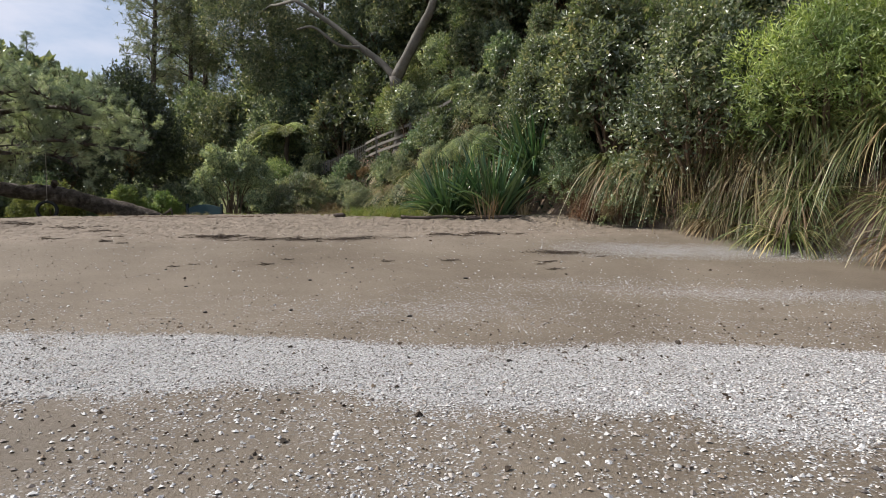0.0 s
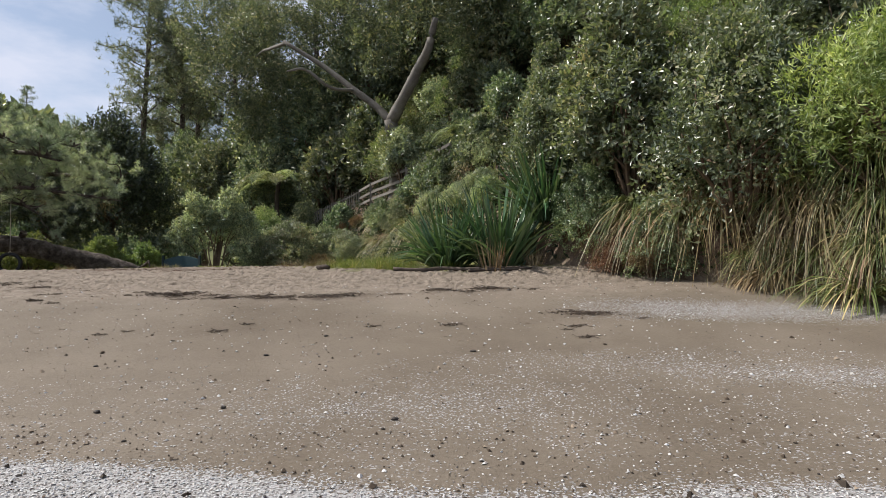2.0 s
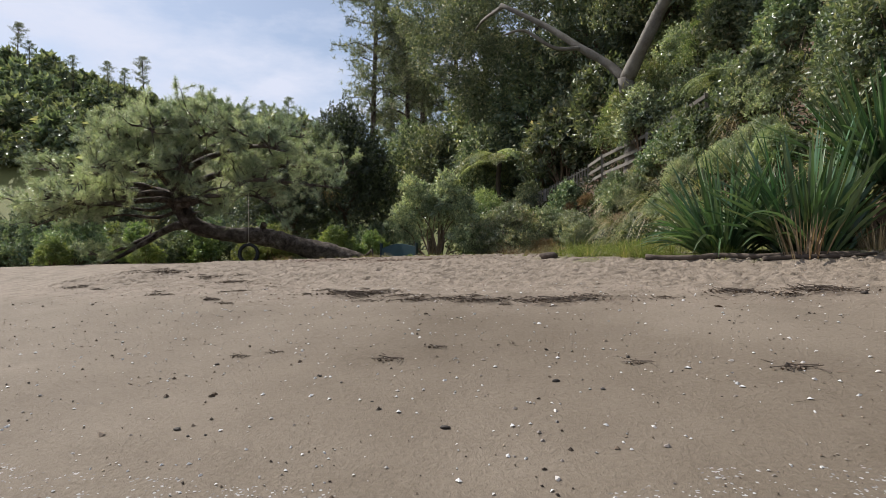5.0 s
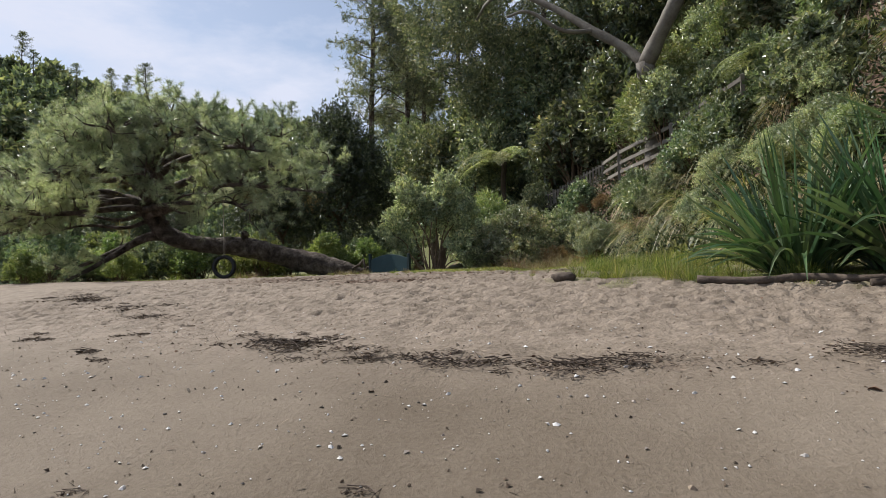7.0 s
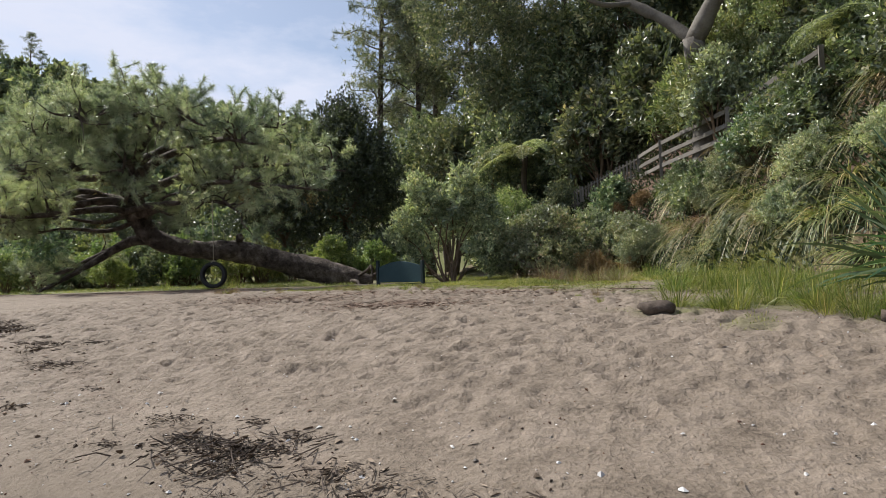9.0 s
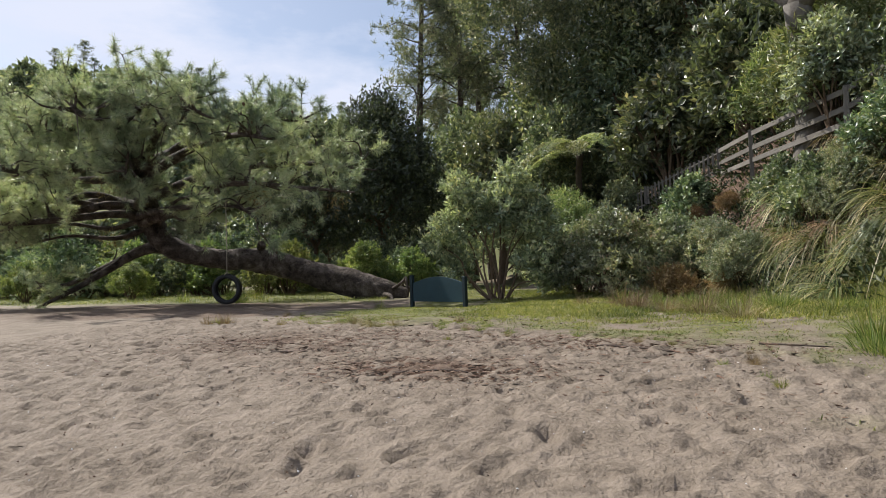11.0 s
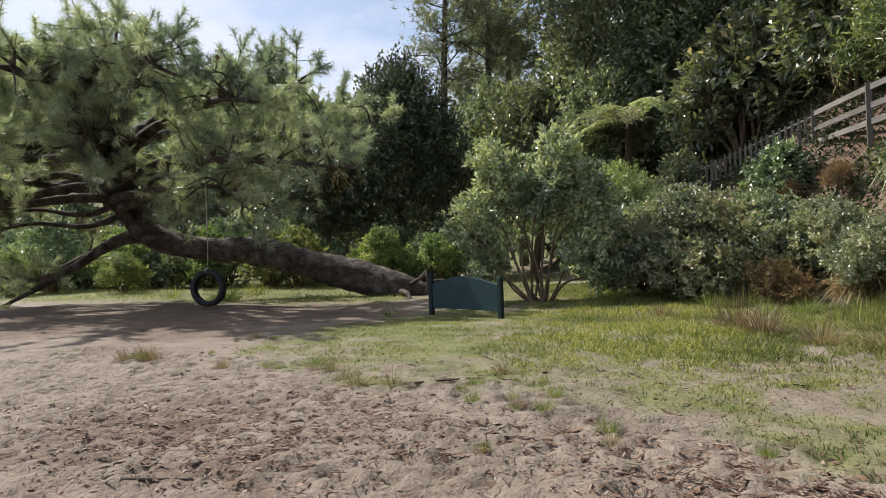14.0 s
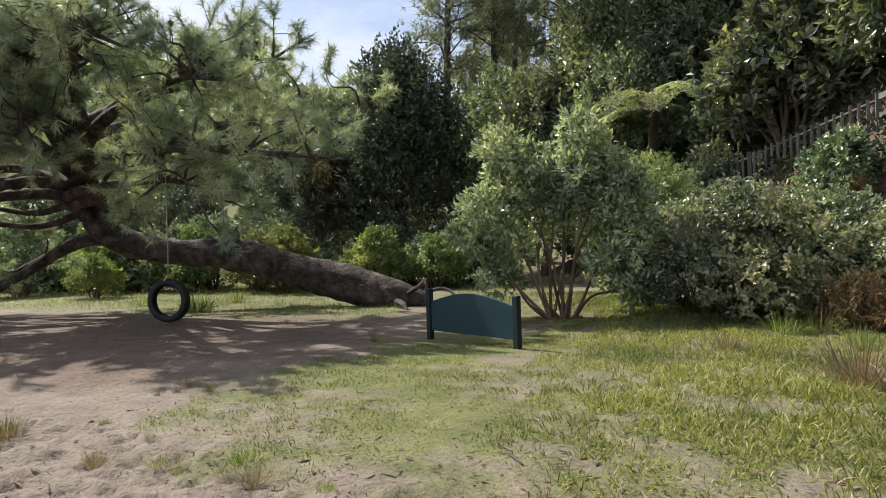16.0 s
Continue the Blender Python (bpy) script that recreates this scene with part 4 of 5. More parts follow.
rng = np.random.default_rng(48)
thick = woody_plant("thicket_shrub", "leafy green shrub in the thicket behind the pine", "shrub", 49, 2.4, 3.2, 2.8, 0.1, 14, 336, 12, (0.188, 0.075), M_BROAD, M_TWIG, 0.03, 4, 0.13, 0.3, "thicket shrubs")
put(thick, -18.5, 42.0)
for i in range(30):
    again(thick, -17.5 - i * 0.95 + rng.normal(0, 0.5), 41.5 + rng.uniform(-1.5, 3.0) - 0.12 * i, rng.uniform(0, 360), rng.uniform(0.7, 1.25))

for x, y, s in ((-2.7, 31.5, 0.6), (-1.2, 31.0, 0.7), (-0.1, 33.4, 0.8), (-2.3, 35.2, 0.65), (-1.0, 36.8, 0.8), (-2.9, 37.8, 0.75), (-4.1, 40.4, 0.75), (-5.6, 42.4, 0.8), (-0.4, 29.6, 0.7), (0.9, 31.8, 0.8), (-3.3, 33.6, 0.5)):
    again(thick, x, y, rng.uniform(0, 360), s, -0.1)
for i in range(18):
    again(thick, -31 - i * 1.9 + rng.normal(0, 0.6), 37.5 + rng.uniform(-2.0, 2.0), rng.uniform(0, 360), rng.uniform(0.8, 1.5))

# big coastal tree whose pale limbs fork on the slope
rng = np.random.default_rng(50)
fork = thing("forked_coastal_tree", "large spreading tree with pale forked limbs on the steep slope", "tree", at=(-2.7, 34.6, 5.6))
FB = np.array([-2.7, 34.6, 5.6])
part("trunk", tube(curve_points(np.array([(-2.6, 34.6, 5.0), (-2.5, 34.4, 7.5), (-2.68, 34.0, 9.9)]) - FB, 6), [0.42, 0.34, 0.34], 12, 0.05, 2), M_LIMB, fork, smooth=True)
for pts, r in (([(-2.68, 34.0, 9.8), (-1.75, 33.2, 11.2), (-1.3, 33.0, 12.0), (-0.7, 32.3, 12.9), (-0.3, 31.8, 14.2)], 0.30),
               ([(-2.7, 34.0, 9.85), (-3.6, 34.3, 10.8), (-4.6, 34.5, 11.6), (-6.2, 35.0, 13.0), (-8.5, 35.4, 14.6)], 0.2),
               ([(-4.6, 34.5, 11.6), (-5.6, 33.4, 11.4), (-6.8, 33.0, 12.2), (-7.6, 32.6, 12.0)], 0.09)):
    part("limb", tube(curve_points(np.array(pts) - FB, 6), [r, r * 0.85, r * 0.5], 10, 0.05, 9), M_LIMB, fork, smooth=True)
lb = [(np.array(c) - FB, np.array(r)) for c, r in (((-9, 35.5, 14.2), (2.6, 2.2, 1.9)), ((-7.5, 36, 16.5), (3, 2.6, 2.0)), ((-11.5, 37, 13.2), (2.4, 2.2, 2.0)), ((-5.0, 36.5, 15.5), (2.2, 2.2, 1.6)), ((-12.8, 38, 15.8), (2.6, 2.4, 2.2)),
                                                    ((-8, 37, 12.0), (1.9, 2.0, 1.3)), ((-10.0, 38.0, 10.8), (2.0, 1.8, 1.5)), ((-3.9, 35.6, 14.9), (1.3, 1.2, 0.8)), ((-3.6, 35.4, 13.2), (0.8, 0.8, 0.6)), ((-0.5, 33.0, 16.0), (2.8, 2.4, 1.6)), ((2.0, 33, 15.0), (2.2, 2, 1.5)), ((-3.0, 35, 17.3), (3, 2.4, 1.6)))]
lb = [(c + FB, r) for c, r in lb]
lb = [(c + (c - np.array([-0.7, 6.9, 1.9])) * 0.32 - FB, r * 1.32) if c[0] < -4 else (c - FB, r) for c, r in lb]
part("limb", tube(curve_points(np.array([(-8.4, 35.4, 14.5), (-10.2, 38.5, 15.4), (-11.8, 42.5, 16.8), (-13.5, 46, 17.5)]) - FB, 5), [0.1, 0.08, 0.04], 8, 0.05, 9), M_LIMB, fork, smooth=True)
part("crown", crown(rng, lb, 5200, 11, 0.2, 0.09, 0.22), M_DARK, fork)

# shrub below the fork with pale glossy leaves
put(woody_plant("pale_glossy_shrub", "pale blue-green glossy broadleaf shrub on the slope", "shrub", 47, 3.6, 3.2, 2.8, 0.8, 15, 675, 14, (0.2, 0.09), M_GREY, M_TWIG, 0.05, 3, 0.16), -2.0, 33.5, 0, 0.78, 0.35)


# ---- tree ferns ----
def tree_fern(at, trunk_h, reach, seed, fronds=15):
    rng = np.random.default_rng(seed)
    ob = thing("tree_fern", "tree fern with sunlit arching fronds on a dark trunk", "fern", "tree ferns", at=at)
    part("trunk", tube(limb_line(rng, (0, 0, -0.4), (0.1, 0.05, trunk_h), 0.03), [0.17, 0.13, 0.14], 9, 0.12, seed), M_EARTH, ob, smooth=True)
    for i in range(fronds):
        a = 3.6 + (i - fronds / 2) * 4.6 / fronds + rng.uniform(-0.15, 0.15)
        ln, up = reach * rng.uniform(0.75, 1.1), rng.uniform(0.25, 0.7)
        s = np.linspace(0, 1, 26)
        rad, z = ln * s * (1 - 0.12 * s), trunk_h + ln * (up * s - (up + rng.uniform(0.05, 0.4)) * s ** 2.2)
        pts = np.stack([np.cos(a) * rad, np.sin(a) * rad, z], -1)
        fwd = unit(np.gradient(pts, axis=0))
        side = np.array([-math.sin(a), math.cos(a), 0.0])
        geos = [tube(pts, [0.02, 0.012, 0.004], 4)]
        rows_p, rows_w = [], []
        for k in range(3, 25):
            w = reach * 0.15 * math.sin(math.pi * min(1, (s[k] * 0.92 + 0.1))) ** 0.8
            for sg in (-1, 1):
                d = unit(side * sg + fwd[k] * 0.35 + np.array([0, 0, -0.22]))
                for q in np.linspace(0.08, 1, 9):
                    for sg2 in (-1, 1):
                        rows_p.append(pts[k] + d * w * q - np.array([0, 0, 0.12 * w * q * q]))
                        rows_w.append(d * 0.7 + fwd[k] * sg2 * (1.1 - 0.5 * q))
        part("frond", joined(leaves(rng, np.array(rows_p), np.array(rows_w), reach * 0.036, reach * 0.02, 0.1), geos[0]), M_FROND, ob)
    return ob


tree_fern((-11.0, 43.0, land_at(-11, 43)), 8.3 - land_at(-11, 43), 3.4, 3, 9)
tree_fern((0.9, 29.5, land_at(0.9, 29.5)), 1.6, 1.8, 6, 12)


# ---- flax, drooping grass and tussocks ----
def flax_bush(seed, count):
    rng = np.random.default_rng(seed)
    ob = thing("flax_bush", "large dark green flax bush with upright sword leaves", "flax", "flax bushes")
    for i in range(count):
        a, tilt = rng.uniform(0, 6.283), rng.uniform(0.08, 0.98)
        k = 2
        way = np.stack([np.cos(a + rng.normal(0, 0.25, k)) * np.sin(tilt), np.sin(a + rng.normal(0, 0.25, k)) * np.sin(tilt), np.full(k, np.cos(tilt))], -1)
        base = np.array([math.cos(a), math.sin(a), 0]) * rng.uniform(0, 0.55) + rng.normal(0, 0.05, (k, 3)) * [1, 1, 0] - [0, 0, 0.05]
        part("leaf", blades(rng, base, way, 2.8 * rng.uniform(0.55, 1.1, k), 0.115 * rng.uniform(0.8, 1.2, k), rng.uniform(0.05, 0.5) * (0.3 + tilt), 7, 0.35), M_FLAX, ob)
    return ob


put(flax_bush(61, 105), 1.5, 19.8, 0)
again(bpy.data.objects["flax_bush"], 0.1, 20.2, 120, 0.85)
again(bpy.data.objects["flax_bush"], 2.9, 20.5, 200, 0.95)
put(grass_clump("dead_flax_stalks", "dry straw-coloured stalks at the foot of the flax", "grass", 62, 60, 1.05, 0.03, 0.45, 0.15, M_STRAW, 0.35), 1.25, 18.7, 0)
again(bpy.data.objects["dead_flax_stalks"], 2.3, 18.9, 80, 0.6)

proto = grass_clump("drooping_grass_clump", "clump of long drooping green and tan blades on the bank", "grass", 63, 260, 1.9, 0.025, 1.4, 0.95, M_CUTTY, 0.3, "bank grasses", 6, 0.0, 0.5)
straw = grass_clump("dry_grass_clump", "clump of dry tan hanging blades on the bank", "grass", 64, 130, 1.7, 0.028, 1.3, 1.35, M_STRAW, 0.3, "dry bank grasses", 6, 0.0, 0.6)
first = {id(proto): True, id(straw): True}
rng = np.random.default_rng(65)


def bank_clump(ob, x, y, z, turn, size):
    m = Matrix.Translation((x, y, z)) @ pose(0, 0, 0, 0, 0, turn) @ Matrix.Diagonal((size, size, size, 1))
    if first.pop(id(ob), False):
        ob.matrix_basis = m
    else:
        c = copy_thing(ob, Matrix.Identity(4))
        c.matrix_basis = m


for i in range(56):
    u = rng.uniform(0, 1) ** 1.5
    a = TOE[2] + (TOE[6] - TOE[2]) * u + rng.normal(0, 0.15, 2)
    inn = np.array([0.79, 0.61]) * rng.uniform(0.3, 2.6) * (1.2 - 0.9 * u)
    x, y = a + inn
    bank_clump(straw if rng.uniform() < 0.42 else proto, x, y, land_at(x, y) + rng.uniform(0.05, 0.45), rng.uniform(0, 360), rng.uniform(0.6, 1.2))
for i in range(22):
    u = rng.uniform(0, 0.95)
    a = TOE[2] + (TOE[6] - TOE[2]) * u + np.array([0.79, 0.61]) * rng.uniform(0.3, 0.6)
    bank_clump(straw if i % 2 == 0 else proto, a[0], a[1], land_at(a[0], a[1]) + rng.uniform(0.35, 0.6), rng.uniform(0, 360), rng.uniform(0.35, 0.5))
for i in range(34):
    x, y = rng.uniform(-5.2, -1.4), rng.uniform(28.5, 34.6)
    if beyond_toe(x, y) > 0.2:
        bank_clump(proto if i % 4 else straw, x, y, land_at(x, y), rng.uniform(0, 360), rng.uniform(0.5, 0.8))
for x, y in ((-0.6, 25.5), (-1.2, 27.3), (-0.2, 23.6), (-2.2, 29.0), (0.4, 26.8)):
    bank_clump(proto, x, y, land_at(x, y), rng.uniform(0, 360), rng.uniform(0.5, 0.7))

cover = 0
while cover < 62:
    x, y = rng.uniform(-3.5, 6.5), rng.uniform(20.5, 33.5)
    d = float(beyond_toe(np.array([x]), np.array([y]))[0])
    if 0.6 < d < 6.5:
        cover += 1
        if cover % 3 == 0:
            again(lowb, x, y, rng.uniform(0, 360), rng.uniform(0.35, 0.6), -0.1)
        else:
            bank_clump(straw if cover % 4 == 1 else proto, x, y, land_at(x, y), rng.uniform(0, 360), rng.uniform(0.55, 0.95))

tuss = grass_clump("green_tussock", "knee-high green grass tussock at the edge of the turf", "grass", 66, 170, 0.75, 0.012, 0.75, 0.5, M_GRASS, 0.3, "tussocks", 4)
put(tuss, -2.4, 19.4, 0, 0.7)
for i in range(60):
    x, y = rng.uniform(-3.1, 0.4), rng.uniform(19.0, 22.8)
    again(tuss, x, y, rng.uniform(0, 360), rng.uniform(0.4, 0.7))
for i in range(46):
    y = rng.uniform(25.5, 33)
    x = np.interp(y, TOE[:, 1][6:], TOE[:, 0][6:]) - rng.uniform(0.0, 2.6)
    again(tuss, x, y, rng.uniform(0, 360), rng.uniform(0.35, 0.75))
for x, y, s in ((-20.9, 31.9, 1.25), (-21.6, 32.3, 1.1), (-18.2, 35.8, 0.9), (-22.4, 34.5, 1.0), (-25, 33, 0.9), (-12.6, 28.6, 0.4), (-12.5, 23.2, 0.25)):
    again(tuss, x, y, rng.uniform(0, 360), s)
dry = grass_clump("dry_tuft", "grey straw tuft in the long grass", "grass", 67, 240, 0.85, 0.009, 0.9, 0.45, M_STRAW, 0.28, "dry tufts", 4)
put(dry, -6.3, 27.6)
for x, y, s in ((-6.0, 27.2, 0.8), (-7.6, 29.6, 0.6), (-4.8, 25.9, 0.8), (-5.4, 26.5, 0.7), (-12.2, 23.1, 0.42), (-12.5, 23.0, 0.35), (-8.9, 22.7, 0.3), (-9.2, 22.9, 0.25), (-8.6, 22.8, 0.3), (-4.2, 24.6, 0.7), (-9.6, 23.2, 0.3)):
    again(dry, x, y, rng.uniform(0, 360), s)
edge = [(-12.3, 25.0), (-12.1, 24.3), (-10.6, 23.2), (-9.6, 22.8), (-8.0, 23.1), (-6.7, 22.3), (-5.3, 21.9), (-4.1, 21.2), (-3.3, 20.2)]
for i in range(44):
    k = rng.integers(len(edge) - 1)
    p = np.array(edge[k]) + (np.array(edge[k + 1]) - edge[k]) * rng.uniform() + rng.normal(0, 0.22, 2)
    again(dry if i % 3 == 0 else tuss, p[0], p[1], rng.uniform(0, 360), rng.uniform(0.1, 0.24))
again(tuss, -12.35, 23.15, 10, 0.42, 0, 0.7)
bracken = woody_plant("dead_bracken", "rust-brown dead bracken heap at the hill foot", "bracken", 68, 1.1, 1.9, 1.5, 0.05, 13, 315, 16, (0.16, 0.02), M_RUST, M_TWIG, 0.015, 4, 0.14, 0.0, "bracken")
put(bracken, -5.9, 32.2, 0, 0.7)
for x, y, s in ((-4.6, 35.2, 0.45), (-5.6, 36.4, 0.4), (-4.6, 31.9, 0.6), (-0.3, 31.8, 0.6), (4.6, 16.9, 0.5), (3.9, 17.9, 0.6)):
    again(bracken, x, y, rng.uniform(0, 360), s, 0.3 if s != 0.6 else 0)

# ---- hill bush: a few kinds, many plants ----
kinds = [
    (woody_plant("hill_broadleaf_bush", "glossy green broadleaf bush on the hillside", "bush", 71, 2.8, 3.2, 3.2, 0.2, 17, 468, 12, (0.223, 0.105), M_BROAD, M_TWIG, 0.05, 4, 0.14, 0.3, "hillside broadleaf bushes"), 0.30),
    (woody_plant("hill_dark_bush", "dark evergreen bush on the hillside", "bush", 72, 3.4, 3.4, 3.2, 0.3, 18, 468, 12, (0.238, 0.097), M_DARK, M_TWIG, 0.06, 3, 0.15, 0.3, "hillside dark bushes"), 0.34),
    (woody_plant("hill_feathery_bush", "feathery olive-green bush on the hillside", "bush", 73, 3.0, 3.0, 2.8, 0.3, 15, 405, 15, (0.195, 0.034), M_FINE, M_TWIG, 0.045, 3, 0.12, 0.5, "hillside feathery bushes"), 0.2),
    (woody_plant("hill_grey_bush", "grey-green leafy bush on the hillside", "bush", 74, 2.6, 3.0, 2.8, 0.2, 15, 525, 12, (0.203, 0.081), M_GREY, M_TWIG, 0.045, 4, 0.13, 0.3, "hillside grey-green bushes"), 0.16),
]
rng = np.random.default_rng(75)
placed, used = [], [False] * 4
for _ in range(6000):
    x, y = rng.uniform(-30, 16), rng.uniform(12, 72)
    d = float(beyond_toe(np.array([x]), np.array([y]))[0])
    if d < 0.5 or d > 15 or y > 58 or (d < 2.2 and y < 20):
        continue
    gap = 1.7 + 0.07 * max(0, d - 4) + 0.02 * max(0, y - 30)
    if any((x - a) ** 2 + (y - b) ** 2 < gap * gap for a, b in placed):
        continue
    # the fence itself stays clear
    if abs((x + 4) * 0.93 + (y - 36) * 0.37) < 0.9 and 31 < y < 42 and 2.0 < d < 4.0:
        continue
    placed.append((x, y))
    open_slope = d < 7 and 21.5 < y < 34
    k = rng.choice(4, p=[q for _, q in kinds])
    s = rng.uniform(0.8, 1.3) * (1.0 + 0.012 * max(0, y - 30)) * (0.6 if d < 2.5 else 1) * (0.6 if open_slope else 1)
    if used[k]:
        again(kinds[k][0], x, y, rng.uniform(0, 360), s, -0.25)
    else:
        put(kinds[k][0], x, y, rng.uniform(0, 360), s, -0.25)
        used[k] = True

# low growth that covers the slope between the bushes, its leaves darkened as in shade
rng = np.random.default_rng(77)
x, y = rng.uniform(-16, 14, 210000), rng.uniform(13, 50, 210000)
d = beyond_toe(x, y)
keep = (d > 0.03) & (d < 13) & (rng.uniform(0, 1, len(x)) < np.clip(0.85 + 0.5 * wave(x, y, 78, 0.9), 0.35, 1))
x, y, d = x[keep], y[keep], d[keep]
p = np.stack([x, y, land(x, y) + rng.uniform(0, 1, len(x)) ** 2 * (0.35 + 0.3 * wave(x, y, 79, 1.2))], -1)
under = part("slope_undergrowth", leaves(rng, p, rng.normal(0, 0.8, p.shape) + [-0.4, -0.3, 0.5], 0.2, 0.075), M_UNDER_SHADED)
tagged(under, "low leafy undergrowth covering the steep slope, coloured dark as if in shade", "undergrowth", kind="stuff")

# bushes hanging over the beach
put(woody_plant("overhanging_bush", "bright green leafy bush leaning over the beach bank", "bush", 81, 4.6, 3.6, 3.4, 0.3, 23, 1125, 15, (0.15, 0.065), M_BROAD, M_TWIG, 0.05, 5, 0.12, 0.2), 4.7, 18.7, 0, 1.12)
put(woody_plant("twiggy_bank_bush", "twiggy small-leaved bush spilling down the beach bank", "bush", 82, 3.3, 3.8, 3.2, 0.0, 23, 1275, 15, (0.1, 0.045), M_BROAD, M_TWIG, 0.04, 5, 0.12, 0.2), 6.3, 15.9, 40, 1.25, 0.25)
put(woody_plant("feathery_bank_bush", "feathery shrub crowning the beach bank, leaves coloured bright as if sunlit", "shrub", 83, 3.0, 3.8, 3.4, 0.2, 18, 1125, 16, (0.13, 0.024), M_FINE_SUNLIT, M_TWIG, 0.04, 4, 0.12, 0.5), 8.1, 13.9, 0, 1.15)
again(bpy.data.objects["feathery_bank_bush"], 10.2, 12.0, 130, 1.1)
again(bpy.data.objects["twiggy_bank_bush"], 8.0, 16.6, 130, 1.0, 0.3)
again(bpy.data.objects["feathery_bank_bush"], 7.4, 18.6, 60, 1.1, 0.5)
again(bpy.data.objects["twiggy_bank_bush"], 6.6, 18.0, 220, 0.9, 0.4)
again(bpy.data.objects["overhanging_bush"], 3.2, 20.8, 160, 0.8)
again(bpy.data.objects["twiggy_bank_bush"], 3.7, 18.9, 100, 0.6, -0.2)
again(bpy.data.objects["twiggy_bank_bush"], 4.9, 17.3, 250, 0.55, -0.1)

# cabbage tree head high on the slope
cab = thing("cabbage_tree", "cabbage tree with spiky yellow-green rosettes", "tree", at=(1.7, 38.6, land_at(1.7, 38.6)))
rng = np.random.default_rng(85)
ctop = 14.0 - land_at(1.7, 38.6)
part("trunk", tube(np.array([(0, 0, -0.3), (0.05, 0, ctop * 0.5), (0, 0.05, ctop)]), [0.12, 0.09], 8), M_LIMB, cab, smooth=True)
d = unit(rng.normal(0, 1, (130, 3)) + [0, 0, 0.3])
part("rosette", blades(rng, np.zeros((130, 3)) + [0, 0, ctop], d, rng.uniform(0.7, 1.1, 130), 0.055, 0.25, 4), M_LIME, cab)

# ---- tall trees behind ----
def tall_pine(seed, height, at_xy, spread=3.6, bare=0.45, name="tall_pine", label="tall pine with a bare dark trunk and open clumped crown"):
    rng = np.random.default_rng(seed)
    ob = thing(name, label, "tree", "tall pines", at=(at_xy[0], at_xy[1], land_at(*at_xy)))
    trunk = limb_line(rng, (0, 0, -0.5), (rng.normal(0, 0.5), rng.normal(0, 0.5), height), 0.015, 8)
    geos, P, W = [tube(trunk, [0.34, 0.26, 0.18, 0.05], 8)], [], []
    for i in range(46):
        u = bare + (1 - bare) * (i + rng.uniform(0, 1)) / 46
        a0 = trunk[int(u * (len(trunk) - 1))]
        ang = rng.uniform(0, 6.283)
        ln = spread * (0.35 + 0.75 * math.sin(math.pi * min(1, (u - bare) / (1 - bare) * 0.8 + 0.2))) * rng.uniform(0.45, 1.1)
        tip = a0 + np.array([math.cos(ang) * ln, math.sin(ang) * ln, ln * rng.uniform(0.1, 0.55)])
        br = limb_line(rng, a0, tip, 0.1, 4)
        geos.append(tube(br, [0.06, 0.015], 4))
        for q in br[len(br) // 3::2]:
            P.append(q + rng.normal(0, 0.35, (7, 3)))
            W.append(rng.normal(0, 0.7, (7, 3)) + [0, 0, 0.7])
    part("trunk", joined(*geos), M_BARK, ob, smooth=True)
    part("crown", needle_tufts(rng, np.concatenate(P), np.concatenate(W), 13, 0.5, 0.042), M_DARK, ob)
    return ob


pA = tall_pine(91, 26, (-26.0, 56.0), 4.2, 0.42)
pB = tall_pine(92, 23, (-22.6, 57.5), 4.0, 0.35)
rng = np.random.default_rng(93)
for x, y, s in ((-30.0, 66, 0.95), (-19.0, 58.5, 0.92), (-15.0, 56.0, 0.9), (-11.5, 54, 0.95), (-23.5, 63, 1.05), (-17.0, 63.5, 1.0), (-8, 57, 0.9), (-26.5, 71, 0.95)):
    again(pA if rng.uniform() < 0.5 else pB, x, y, rng.uniform(0, 360), s)
tree = woody_plant("bush_tree", "tall dark-leaved native tree in the thick bush", "tree", 94, 9.5, 6.5, 6.0, 1.5, 34, 1181, 14, (0.299, 0.115), M_DARK, M_TWIG, 0.2, 1, 0.3, 0.4, "bush trees")
put(tree, -17.2, 48.5)
for x, y, s in ((-20.3, 51.5, 1.1), (-14.0, 50, 1.15), (-9.5, 47.5, 1.0), (-5.5, 45.5, 1.05), (-1.5, 44, 1.0), (4, 41, 1.0), (8, 34, 1.0), (6.5, 28.5, 0.85), (9.5, 24.0, 0.8), (-12.5, 45.5, 0.8), (2.5, 35.5, 0.8)):
    again(tree, x, y, rng.uniform(0, 360), s)

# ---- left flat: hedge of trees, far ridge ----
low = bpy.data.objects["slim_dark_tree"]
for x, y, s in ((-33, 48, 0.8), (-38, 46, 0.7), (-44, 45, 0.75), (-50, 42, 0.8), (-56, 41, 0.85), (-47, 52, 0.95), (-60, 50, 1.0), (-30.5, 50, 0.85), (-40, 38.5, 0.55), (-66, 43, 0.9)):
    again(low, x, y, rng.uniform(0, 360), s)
far_kind = woody_plant("ridge_tree", "distant dark tree on the far ridge", "tree", 95, 7, 9, 9, 0.2, 20, 94, 11, (1.350, 0.750), M_DARK, M_TWIG, 0.3, 1, 0.6, 0.4, "ridge trees")
put(far_kind, -200, 150)
for _ in range(140):
    x, y = rng.uniform(-330, -85), rng.uniform(105, 190)
    again(far_kind, x, y, rng.uniform(0, 360), rng.uniform(1.0, 1.6), -0.8)
for _ in range(34):
    x, y = rng.uniform(-125, -42), rng.uniform(66, 108)
    again(far_kind, x, y, rng.uniform(0, 360), rng.uniform(0.55, 0.9), -0.5)
